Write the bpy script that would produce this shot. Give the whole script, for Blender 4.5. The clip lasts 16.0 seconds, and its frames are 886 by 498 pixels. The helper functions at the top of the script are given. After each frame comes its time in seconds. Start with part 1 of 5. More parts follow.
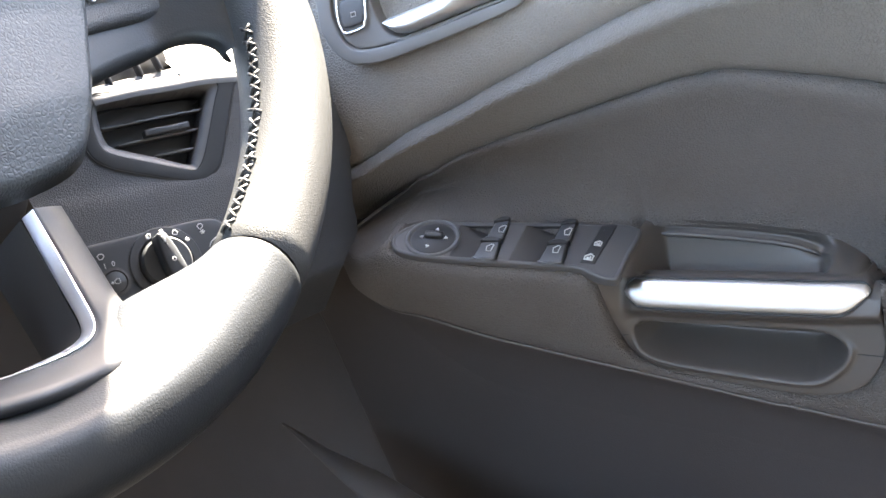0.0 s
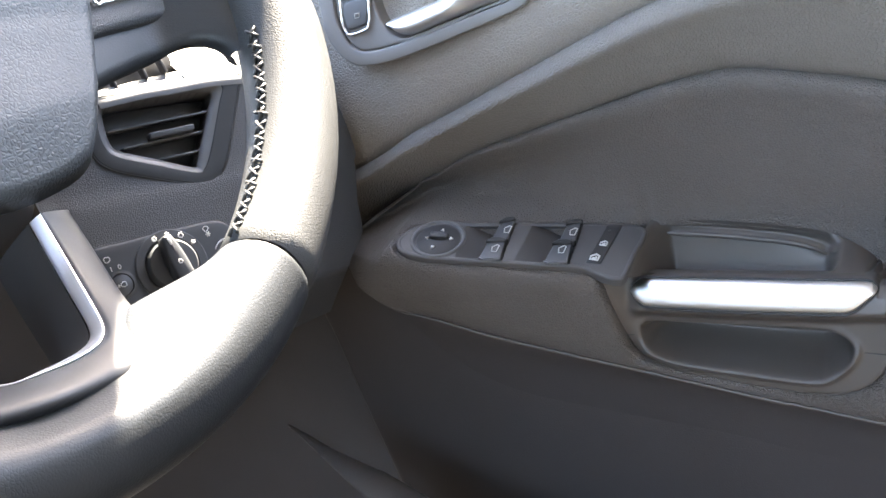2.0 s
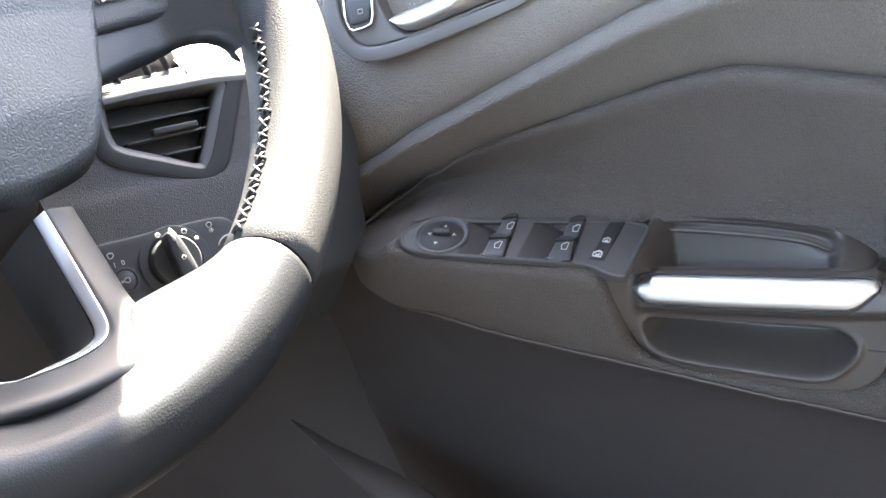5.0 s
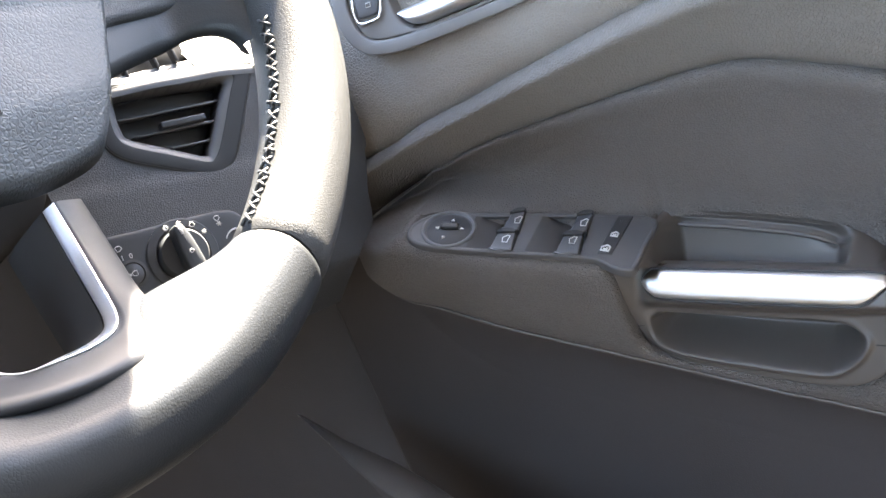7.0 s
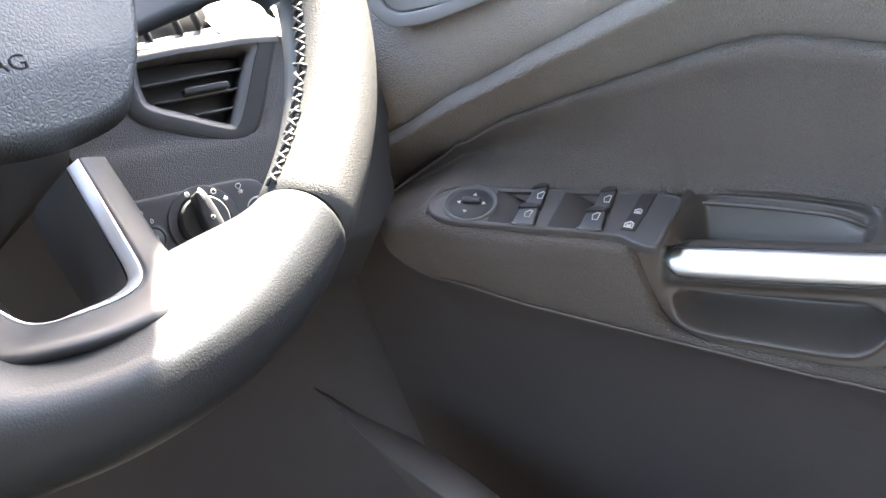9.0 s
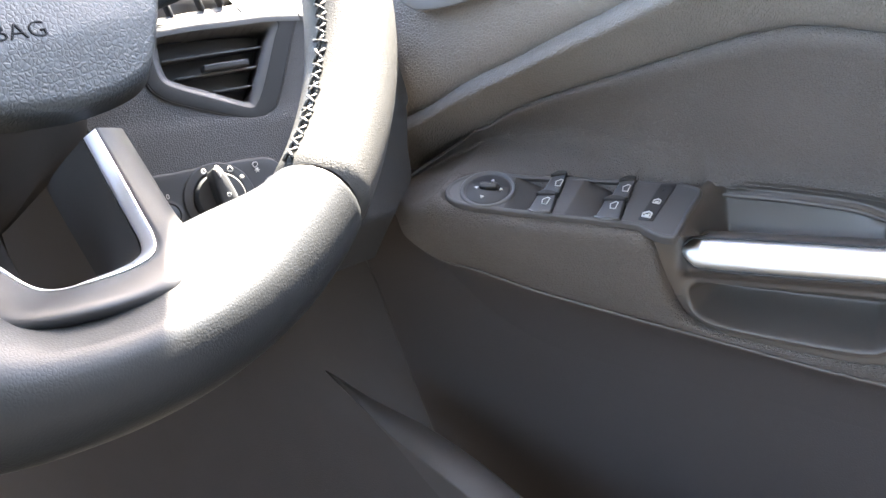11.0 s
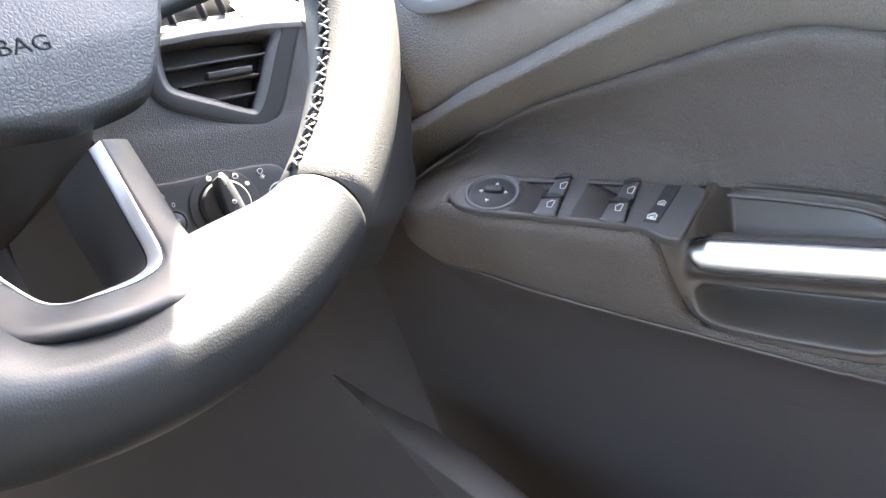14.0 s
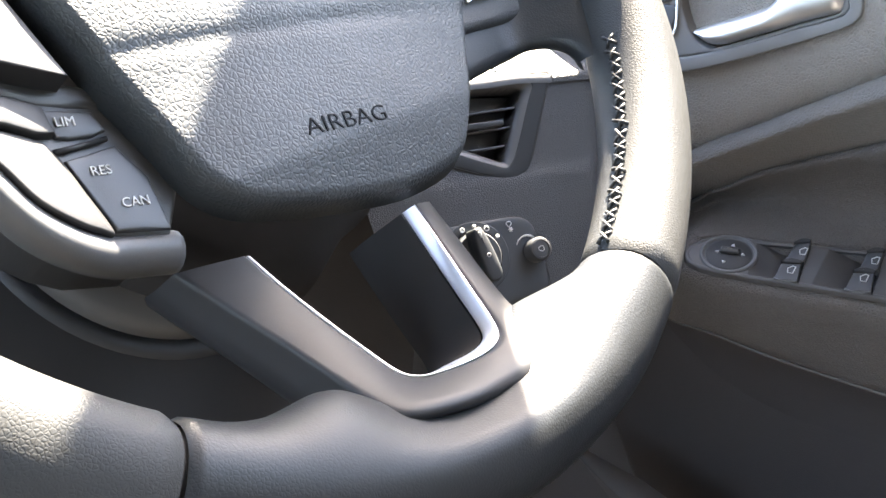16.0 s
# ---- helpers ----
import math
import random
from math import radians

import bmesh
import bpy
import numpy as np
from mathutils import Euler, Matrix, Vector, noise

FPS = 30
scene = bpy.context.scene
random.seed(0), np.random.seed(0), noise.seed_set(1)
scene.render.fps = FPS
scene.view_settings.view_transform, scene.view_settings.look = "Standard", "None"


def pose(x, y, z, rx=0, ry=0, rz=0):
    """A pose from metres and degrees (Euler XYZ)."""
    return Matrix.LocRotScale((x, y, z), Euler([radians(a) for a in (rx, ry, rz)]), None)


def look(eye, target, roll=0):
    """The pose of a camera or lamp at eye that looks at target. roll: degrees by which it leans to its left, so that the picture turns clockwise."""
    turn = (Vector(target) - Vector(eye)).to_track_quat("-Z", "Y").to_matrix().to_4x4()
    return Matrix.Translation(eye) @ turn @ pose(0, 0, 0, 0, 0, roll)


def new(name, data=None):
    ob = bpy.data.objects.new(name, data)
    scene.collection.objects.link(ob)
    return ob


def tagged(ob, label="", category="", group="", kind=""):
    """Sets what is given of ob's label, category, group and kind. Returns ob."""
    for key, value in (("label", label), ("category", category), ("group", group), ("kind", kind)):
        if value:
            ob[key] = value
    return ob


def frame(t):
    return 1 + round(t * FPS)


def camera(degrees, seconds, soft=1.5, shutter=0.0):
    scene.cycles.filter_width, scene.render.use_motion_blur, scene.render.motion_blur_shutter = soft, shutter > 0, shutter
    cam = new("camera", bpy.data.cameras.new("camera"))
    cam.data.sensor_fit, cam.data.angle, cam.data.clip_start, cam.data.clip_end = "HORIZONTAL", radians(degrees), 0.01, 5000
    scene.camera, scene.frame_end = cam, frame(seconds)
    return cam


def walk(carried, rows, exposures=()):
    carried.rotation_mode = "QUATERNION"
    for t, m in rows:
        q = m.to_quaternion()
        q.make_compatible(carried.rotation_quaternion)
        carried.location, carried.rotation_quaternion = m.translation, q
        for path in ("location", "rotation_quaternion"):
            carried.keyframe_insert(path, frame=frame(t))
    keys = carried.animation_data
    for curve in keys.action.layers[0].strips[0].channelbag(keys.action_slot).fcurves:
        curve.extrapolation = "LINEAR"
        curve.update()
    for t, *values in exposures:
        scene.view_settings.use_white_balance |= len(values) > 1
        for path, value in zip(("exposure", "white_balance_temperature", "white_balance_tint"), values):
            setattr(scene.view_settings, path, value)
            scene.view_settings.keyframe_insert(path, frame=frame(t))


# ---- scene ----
# World: x across the car towards the driver's door, y towards the bonnet, z up. Floor at z = 0.
cam = camera(44.83, 16.0, soft=1.5)
PATH = [
    (0, pose(-0.1709, -0.2980, 0.5754, 72.15, 12.97, -60.73)),
    (0.5, pose(-0.1706, -0.2978, 0.5768, 72.13, 13.26, -60.79)),
    (1, pose(-0.1714, -0.2973, 0.5768, 72.12, 13.39, -60.82)),
    (1.5, pose(-0.1707, -0.2978, 0.5766, 72.11, 13.38, -60.73)),
    (2, pose(-0.1714, -0.2966, 0.5765, 72.10, 13.34, -60.75)),
    (2.5, pose(-0.1708, -0.2976, 0.5765, 72.18, 13.33, -60.68)),
    (3, pose(-0.1706, -0.2976, 0.5767, 72.10, 13.23, -60.71)),
    (3.5, pose(-0.1698, -0.3005, 0.5777, 71.96, 13.38, -60.58)),
    (4, pose(-0.1709, -0.2972, 0.5780, 71.78, 13.28, -60.77)),
    (6.5, pose(-0.1718, -0.2957, 0.5779, 71.75, 13.25, -60.34)),
    (7, pose(-0.1721, -0.2947, 0.5771, 71.64, 13.22, -60.37)),
    (7.5, pose(-0.1710, -0.2967, 0.5781, 71.58, 13.31, -60.21)),
    (8, pose(-0.1727, -0.2942, 0.5774, 71.54, 13.35, -60.26)),
    (8.5, pose(-0.1721, -0.2933, 0.5725, 71.55, 13.20, -59.83)),
    (9, pose(-0.1746, -0.2893, 0.5692, 71.46, 12.30, -59.35)),
    (9.5, pose(-0.1738, -0.2893, 0.5673, 71.46, 11.25, -58.45)),
    (12, pose(-0.1741, -0.2867, 0.5645, 71.35, 11.07, -57.97)),
    (12.5, pose(-0.1739, -0.2872, 0.5650, 71.32, 11.19, -57.99)),
    (13, pose(-0.1738, -0.2881, 0.5657, 71.26, 11.44, -57.97)),
    (13.5, pose(-0.1729, -0.2885, 0.5671, 71.22, 11.52, -57.93)),
    (14, pose(-0.1731, -0.2882, 0.5677, 71.25, 11.75, -57.93)),
    (14.2, pose(-0.1733, -0.2879, 0.5682, 71.28, 11.80, -57.80)),
    (14.4, pose(-0.1814, -0.2827, 0.5771, 71.58, 12.39, -56.01)),
    (14.5, pose(-0.1858, -0.2792, 0.5823, 71.79, 12.78, -54.80)),
    (15, pose(-0.1924, -0.2701, 0.5839, 72.76, 13.00, -52.30)),
    (15.5, pose(-0.1966, -0.2618, 0.5888, 73.03, 12.31, -51.53)),
    (16, pose(-0.2079, -0.2402, 0.5988, 73.04, 10.28, -52.12)),
]
walk(cam, PATH, exposures=[(0.0, 4.97, 7700, 12), (9.0, 5.07, 7700, 12), (12.0, 5.29, 7700, 12), (14.0, 5.29, 7700, 12), (15.0, 4.93, 7700, 12), (16.0, 4.60, 7700, 12)])

# ---------------------------------------------------------------- light
SUN_DIR = Vector((0.62, 0.075, 0.775)).normalized()
world = bpy.data.worlds.new("sky")
scene.world = world
world.use_nodes = True
wn = world.node_tree.nodes
sky = wn.new("ShaderNodeTexSky")
sky.sky_type = "NISHITA"
sky.sun_disc = False
sky.dust_density = 1.2
sky.sun_elevation = math.asin(SUN_DIR.z)
sky.sun_rotation = math.atan2(SUN_DIR.x, SUN_DIR.y)
wn["Background"].inputs["Strength"].default_value = 0.12
world.node_tree.links.new(sky.outputs["Color"], wn["Background"].inputs["Color"])
sun_data = bpy.data.lights.new("sun", "SUN")
sun_data.energy = 5.0
sun_data.angle = radians(0.5)
sun_data.color = (1.0, 0.965, 0.90)
sun = new("sun", sun_data)
sun.matrix_world = look(SUN_DIR * 5, (0, 0, 0))


# ---------------------------------------------------------------- materials
def material(name, colour, rough=0.5, metal=0.0, grain=0.0, grain_size=0.002, mottling=0.0, blotch=0.03, kind="grain", spec=0.5, coat=0.0):
    """Procedural surface: colour with two scales of variation, roughness, and a fine relief of grain_size metres."""
    m = bpy.data.materials.new(name)
    m.use_nodes = True
    nt = m.node_tree
    n, l = nt.nodes, nt.links
    b = n["Principled BSDF"]
    b.inputs["Roughness"].default_value = rough
    b.inputs["Metallic"].default_value = metal
    b.inputs["Specular IOR Level"].default_value = spec
    b.inputs["Coat Weight"].default_value = coat
    co = n.new("ShaderNodeTexCoord")
    big = n.new("ShaderNodeTexNoise")
    big.inputs["Scale"].default_value = 1 / blotch
    big.inputs["Detail"].default_value = 4
    l.new(co.outputs["Object"], big.inputs["Vector"])
    mix = n.new("ShaderNodeMix")
    mix.data_type = "RGBA"
    mix.inputs["A"].default_value = (*[c * (1 - mottling) for c in colour], 1)
    mix.inputs["B"].default_value = (*[c * (1 + mottling) for c in colour], 1)
    l.new(big.outputs["Fac"], mix.inputs["Factor"])
    l.new(mix.outputs["Result"], b.inputs["Base Color"])
    rr = n.new("ShaderNodeMapRange")
    rr.inputs["To Min"].default_value = max(rough - 0.08, 0.03)
    rr.inputs["To Max"].default_value = min(rough + 0.08, 1)
    l.new(big.outputs["Fac"], rr.inputs["Value"])
    l.new(rr.outputs["Result"], b.inputs["Roughness"])
    if grain:
        bump = n.new("ShaderNodeBump")
        bump.inputs["Strength"].default_value = grain
        bump.inputs["Distance"].default_value = grain_size * (0.42 if kind == "leather" else 0.35)
        if kind == "leather":
            # rounded pebbles of uneven size parted by narrow creases
            warp = n.new("ShaderNodeTexNoise")
            warp.inputs["Scale"].default_value = 0.5 / grain_size
            warp.inputs["Detail"].default_value = 3
            l.new(co.outputs["Object"], warp.inputs["Vector"])
            add = n.new("ShaderNodeVectorMath")
            add.operation = "MULTIPLY_ADD"
            add.inputs[1].default_value = (grain_size * 0.55,) * 3
            l.new(warp.outputs["Color"], add.inputs[0])
            l.new(co.outputs["Object"], add.inputs[2])
            v = n.new("ShaderNodeTexVoronoi")
            v.feature = "DISTANCE_TO_EDGE"
            v.inputs["Scale"].default_value = 0.75 / grain_size
            l.new(add.outputs["Vector"], v.inputs["Vector"])
            crease = n.new("ShaderNodeMapRange")
            crease.interpolation_type = "SMOOTHSTEP"
            crease.inputs["From Max"].default_value = 0.26
            l.new(v.outputs["Distance"], crease.inputs["Value"])
            fine = n.new("ShaderNodeTexNoise")
            fine.inputs["Scale"].default_value = 1.1 / grain_size
            fine.inputs["Detail"].default_value = 2
            l.new(co.outputs["Object"], fine.inputs["Vector"])
            height = n.new("ShaderNodeMath")
            height.operation = "MULTIPLY_ADD"
            height.inputs[1].default_value = 0.5
            l.new(fine.outputs["Fac"], height.inputs[0])
            l.new(crease.outputs["Result"], height.inputs[2])
            l.new(height.outputs["Value"], bump.inputs["Height"])
        elif kind == "weave":
            w = n.new("ShaderNodeTexWave")
            w.inputs["Scale"].default_value = 1 / grain_size
            w.bands_direction = "DIAGONAL"
            w.inputs["Distortion"].default_value = 0.6
            l.new(co.outputs["Object"], w.inputs["Vector"])
            l.new(w.outputs["Fac"], bump.inputs["Height"])
        else:
            f = n.new("ShaderNodeTexNoise")
            f.inputs["Scale"].default_value = 1 / grain_size
            f.inputs["Detail"].default_value = 2
            l.new(co.outputs["Object"], f.inputs["Vector"])
            l.new(f.outputs["Fac"], bump.inputs["Height"])
        l.new(bump.outputs["Normal"], b.inputs["Normal"])
    return m


LEATHER = material("wheel_leather", (0.041, 0.043, 0.044), 0.5, grain=0.22, grain_size=0.0007, mottling=0.1, kind="leather", spec=0.2)
LEATHER_SMOOTH = material("smooth_wheel_leather", (0.018, 0.0205, 0.023), 0.45, grain=0.12, grain_size=0.0008, mottling=0.16, kind="leather", spec=0.28)
COVER = material("airbag_vinyl", (0.041, 0.047, 0.052), 0.48, grain=0.27, grain_size=0.00125, mottling=0.08, kind="leather", spec=0.36)
PLASTIC = material("door_plastic", (0.12, 0.109, 0.097), 0.60, grain=0.66, grain_size=0.0011, mottling=0.08, kind="leather")
VENT_GREY = material("matt_vent_plastic", (0.024, 0.026, 0.028), 0.6, spec=0.25, grain=0.2, grain_size=0.0005, mottling=0.12)
# door plastic made paler: windscreen light on the upper trim, put into the colour
UPPER = material("lit_upper_door_plastic", (0.19, 0.172, 0.152), 0.58, grain=0.66, grain_size=0.0012, mottling=0.08, kind="leather")
PLASTIC_FINE = material("fine_grained_plastic", (0.070, 0.062, 0.056), 0.66, grain=0.7, grain_size=0.0006, mottling=0.10, kind="leather")
FABRIC = material("door_insert_vinyl", (0.0865, 0.0765, 0.07), 0.7, grain=0.9, grain_size=0.0010, mottling=0.14, kind="leather")
DASH = material("dash_plastic", (0.035, 0.038, 0.042), 0.55, grain=0.5, grain_size=0.0007, mottling=0.1, kind="leather")
BLACK = material("black_plastic", (0.034, 0.034, 0.035), 0.45, grain=0.2, grain_size=0.0006, mottling=0.1)
SATIN = material("satin_grey_paint", (0.022, 0.022, 0.0235), 0.48, metal=0.0, spec=0.34, grain=0.08, grain_size=0.0004, mottling=0.1)
CHROME = material("chrome", (0.75, 0.76, 0.78), 0.16, metal=1.0, mottling=0.04)
TRIM = material("satin_chrome", (0.72, 0.73, 0.75), 0.38, metal=1.0, mottling=0.04)
SILVER = material("brushed_silver", (0.72, 0.72, 0.72), 0.40, metal=1.0, grain=0.05, grain_size=0.0004, mottling=0.05)
PANEL = material("switch_panel_plastic", (0.075, 0.076, 0.079), 0.48, grain=0.2, grain_size=0.0004, mottling=0.1)
BUTTON = material("switch_button_plastic", (0.045, 0.047, 0.051), 0.42, grain=0.15, grain_size=0.0004, mottling=0.1)
PANEL_DARK = material("brownish_black_plastic", (0.055, 0.050, 0.045), 0.6, grain=0.2, grain_size=0.0005, mottling=0.15)
DOOR_PANEL = material("smooth_door_plastic", (0.065, 0.0565, 0.0505), 0.44, spec=0.5, grain=0.2, grain_size=0.0004, mottling=0.1)
DASH_PANEL = material("smooth_dash_plastic", (0.042, 0.046, 0.051), 0.52, spec=0.35, grain=0.15, grain_size=0.0004, mottling=0.1)
SILL_GREY = material("worn_sill_plastic", (0.056, 0.052, 0.051), 0.6, grain=0.3, grain_size=0.0006, mottling=0.2)
VOID = material("matt_black_lining", (0.030, 0.028, 0.027), 0.9, grain=0.2, grain_size=0.0006, mottling=0.2, spec=0.1)
STAMP = material("deep_black_print", (0.014, 0.016, 0.019), 0.8, spec=0.1)
SWITCH_PLATE = material("dark_switch_plate", (0.052, 0.050, 0.051), 0.5, grain=0.2, grain_size=0.0004, mottling=0.1)
KICK = material("footwell_trim", (0.058, 0.053, 0.053), 0.85, grain=0.6, grain_size=0.0012, mottling=0.2)
BEZEL = material("smooth_grey_bezel", (0.122, 0.118, 0.114), 0.5, grain=0.2, grain_size=0.0004, mottling=0.1)
PRINT = material("white_print", (0.48, 0.48, 0.47), 0.6)
INK = material("dark_print", (0.016, 0.016, 0.017), 0.6)
THREAD = material("grey_thread", (0.03, 0.03, 0.03), 0.45, spec=0.4, grain=0.4, grain_size=0.0003, mottling=0.2)
CARPET = material("carpet", (0.055, 0.052, 0.050), 0.95, grain=1.0, grain_size=0.002, mottling=0.35)
LOWER = material("lower_door_plastic", (0.044, 0.0385, 0.0375), 0.66, spec=0.25, grain=0.5, grain_size=0.0009, mottling=0.10)
TARMAC = material("tarmac", (0.16, 0.155, 0.15), 0.9, grain=0.6, grain_size=0.01, mottling=0.2, blotch=0.5)
LINING = material("headlining", (0.33, 0.315, 0.295), 0.9, grain=0.3, grain_size=0.002, mottling=0.05)


# ---------------------------------------------------------------- mesh helpers
def thing(name, m, label, category, group="", kind=""):
    return_ob = new(name)
    return_ob.empty_display_size = 0.02
    return_ob.matrix_world = m
    return tagged(return_ob, label, category, group, kind)


def part(name, bm, mat, parent, label="", smooth=True, m=None):
    me = bpy.data.meshes.new(name)
    bmesh.ops.recalc_face_normals(bm, faces=bm.faces[:])
    bm.to_mesh(me)
    bm.free()
    for p in me.polygons:
        p.use_smooth = smooth
    me.materials.append(mat)
    ob = new(name, me)
    if parent:
        ob.parent = parent
    if m is not None:
        ob.matrix_local = m
    return tagged(ob, label)


def auto_smooth(ob, degrees=35):
    """Sharp edges where faces meet at more than the given angle."""
    bm = bmesh.new()
    bm.from_mesh(ob.data)
    for e in bm.edges:
        if len(e.link_faces) == 2 and e.calc_face_angle(0) > radians(degrees):
            e.smooth = False
    bm.to_mesh(ob.data)
    bm.free()
    return ob


def curve2(points, closed=False, steps=8):
    """A smooth line through points of any dimension (Catmull-Rom)."""
    p = [Vector(q) for q in points]
    n = len(p)
    out = []
    for i in range(n if closed else n - 1):
        if closed:
            a, b, c, d = p[i - 1], p[i], p[(i + 1) % n], p[(i + 2) % n]
        else:
            a, b, c, d = p[max(i - 1, 0)], p[i], p[i + 1], p[min(i + 2, n - 1)]
        for k in range(steps):
            t = k / steps
            out.append(0.5 * ((2 * b) + (c - a) * t + (2 * a - 5 * b + 4 * c - d) * t * t + (3 * b - a - 3 * c + d) * t ** 3))
    if not closed:
        out.append(p[-1])
    return out


def eased(points, passes=6):
    """An open line evened out, its ends fixed."""
    p = [Vector(q) for q in points]
    for _ in range(passes):
        p = [p[0]] + [(p[i - 1] + p[i] * 2 + p[i + 1]) / 4 for i in range(1, len(p) - 1)] + [p[-1]]
    return p


def lattice(rows, close_u=False, close_v=False):
    """A mesh from rows of points, each row equally long."""
    bm = bmesh.new()
    vs = [[bm.verts.new(q) for q in row] for row in rows]
    nu, nv = len(vs), len(vs[0])
    for i in range(nu if close_u else nu - 1):
        for j in range(nv if close_v else nv - 1):
            f = (vs[i][j], vs[(i + 1) % nu][j], vs[(i + 1) % nu][(j + 1) % nv], vs[i][(j + 1) % nv])
            if len(set(f)) == 4:
                bm.faces.new(f)
    return bm


def loop_offset(pts, d):
    """A closed 2D loop moved inwards by d along its normals (loop counter-clockwise)."""
    out = []
    n = len(pts)
    for i in range(n):
        t = (pts[(i + 1) % n] - pts[i - 1])
        t = Vector((t.x, t.y)).normalized()
        out.append(Vector((pts[i].x - t.y * d, pts[i].y + t.x * d)))
    return out


def ccw(pts):
    a = sum(pts[i - 1].x * pts[i].y - pts[i].x * pts[i - 1].y for i in range(len(pts)))
    return pts if a > 0 else pts[::-1]


def step(t):
    t = max(0.0, min(1.0, t))
    return t * t * (3 - 2 * t)


def rounded(loop, passes):
    for _ in range(passes):
        loop = [(loop[i - 1] + loop[i] * 2 + loop[(i + 1) % len(loop)]) / 4 for i in range(len(loop))]
    return loop


def pillow(outline, z0, z1, bevel=0.002, dome=0.0, steps=4, segs=3, smooth_loop=True, base_in=0.0, rings=4):
    """A cushion or plate: closed outline (x, y), from z0 up to z1, with a rounded upper edge and a slight dome."""
    lp = ccw(curve2([(x, y, 0) for x, y in outline], True, steps) if smooth_loop else [Vector((x, y, 0)) for x, y in outline])
    lp = [Vector((q.x, q.y)) for q in lp]
    c = sum(lp, Vector((0, 0))) / len(lp)
    rows = [[(q.x, q.y, z0) for q in (loop_offset(lp, base_in) if base_in else lp)]]
    for k in range(segs + 1):
        a = k / segs * math.pi / 2
        lo = rounded(loop_offset(lp, bevel * (1 - math.cos(a))), 2 * k if rings > 4 else 0)
        rows.append([(q.x, q.y, z1 - bevel + bevel * math.sin(a)) for q in lo])
    inner = rounded(loop_offset(lp, bevel), 2 * segs if rings > 4 else 0)
    for s in ((0.85, 0.65, 0.4, 0.15) if rings == 4 else [1 - (k + 1) / (rings + 0.4) for k in range(rings)]):
        rows.append([(c.x + (q.x - c.x) * s, c.y + (q.y - c.y) * s, z1 + dome * (1 - s * s)) for q in inner])
    bm = lattice(rows, False, True)
    bm.verts.ensure_lookup_table()
    n = len(lp)
    bm.faces.new(bm.verts[len(bm.verts) - n:])
    bm.faces.new(bm.verts[:n])
    return bm


def ring_plate(outer, inner, z0, z1, bevel=0.001, steps=4, inner_drop=0.0):
    """A frame between two closed outlines with as many points each; rounded edges; the inner wall goes down to z0."""
    lo = [Vector((q.x, q.y)) for q in curve2([(x, y, 0) for x, y in outer], True, steps)]
    li = [Vector((q.x, q.y)) for q in curve2([(x, y, 0) for x, y in inner], True, steps)]
    if sum(lo[i - 1].x * lo[i].y - lo[i].x * lo[i - 1].y for i in range(len(lo))) < 0:
        lo, li = lo[::-1], li[::-1]
    rows = [[(q.x, q.y, z0) for q in lo]]
    for k in range(4):
        a = k / 3 * math.pi / 2
        rows.append([(q.x, q.y, z1 - bevel + bevel * math.sin(a)) for q in loop_offset(lo, bevel * (1 - math.cos(a)))])
    for k in range(4):
        a = k / 3 * math.pi / 2
        rows.append([(q.x, q.y, z1 - inner_drop - bevel * (1 - math.cos(a))) for q in loop_offset(li, -bevel * (1 - math.sin(a)))])
    rows.append([(q.x, q.y, z0) for q in li])
    return lattice(rows, False, True)


def tube(points, radius, segs=8, closed=False, flat=1.0):
    """A round bar along a line of 3D points; radius a number or a function of 0..1."""
    p = [Vector(q) for q in points]
    n = len(p)
    rows = []
    up = Vector((0.013, 0.017, 1)).normalized()
    for i in range(n):
        t = (p[(i + 1) % n] - p[i - 1]) if closed else (p[min(i + 1, n - 1)] - p[max(i - 1, 0)])
        t.normalize()
        s = t.cross(up).normalized()
        w = s.cross(t)
        r = radius(i / (n - 1)) if callable(radius) else radius
        rows.append([p[i] + (s * math.cos(a) + w * math.sin(a) * flat) * r for a in [2 * math.pi * k / segs for k in range(segs)]])
    bm = lattice(rows, closed, True)
    if not closed:
        bm.verts.ensure_lookup_table()
        bm.faces.new(bm.verts[:segs])
        bm.faces.new(bm.verts[len(bm.verts) - segs:])
    return bm


def box(x0, x1, y0, y1, z0, z1, bevel=0.0, segs=2):
    bm = bmesh.new()
    bmesh.ops.create_cube(bm, size=1)
    bmesh.ops.scale(bm, vec=(x1 - x0, y1 - y0, z1 - z0), verts=bm.verts)
    bmesh.ops.translate(bm, vec=((x0 + x1) / 2, (y0 + y1) / 2, (z0 + z1) / 2), verts=bm.verts)
    if bevel:
        bmesh.ops.bevel(bm, geom=bm.edges[:], offset=bevel, segments=segs, affect="EDGES", profile=0.5)
    return bm


def lathe(profile, segs=40):
    """Profile of (radius, z) turned round z."""
    rows = [[(r * math.cos(a), r * math.sin(a), z) for a in [2 * math.pi * k / segs for k in range(segs)]] for r, z in profile]
    bm = lattice(rows, False, True)
    bm.verts.ensure_lookup_table()
    if profile[-1][0] > 0:
        bm.faces.new(bm.verts[len(bm.verts) - segs:])
    return bm


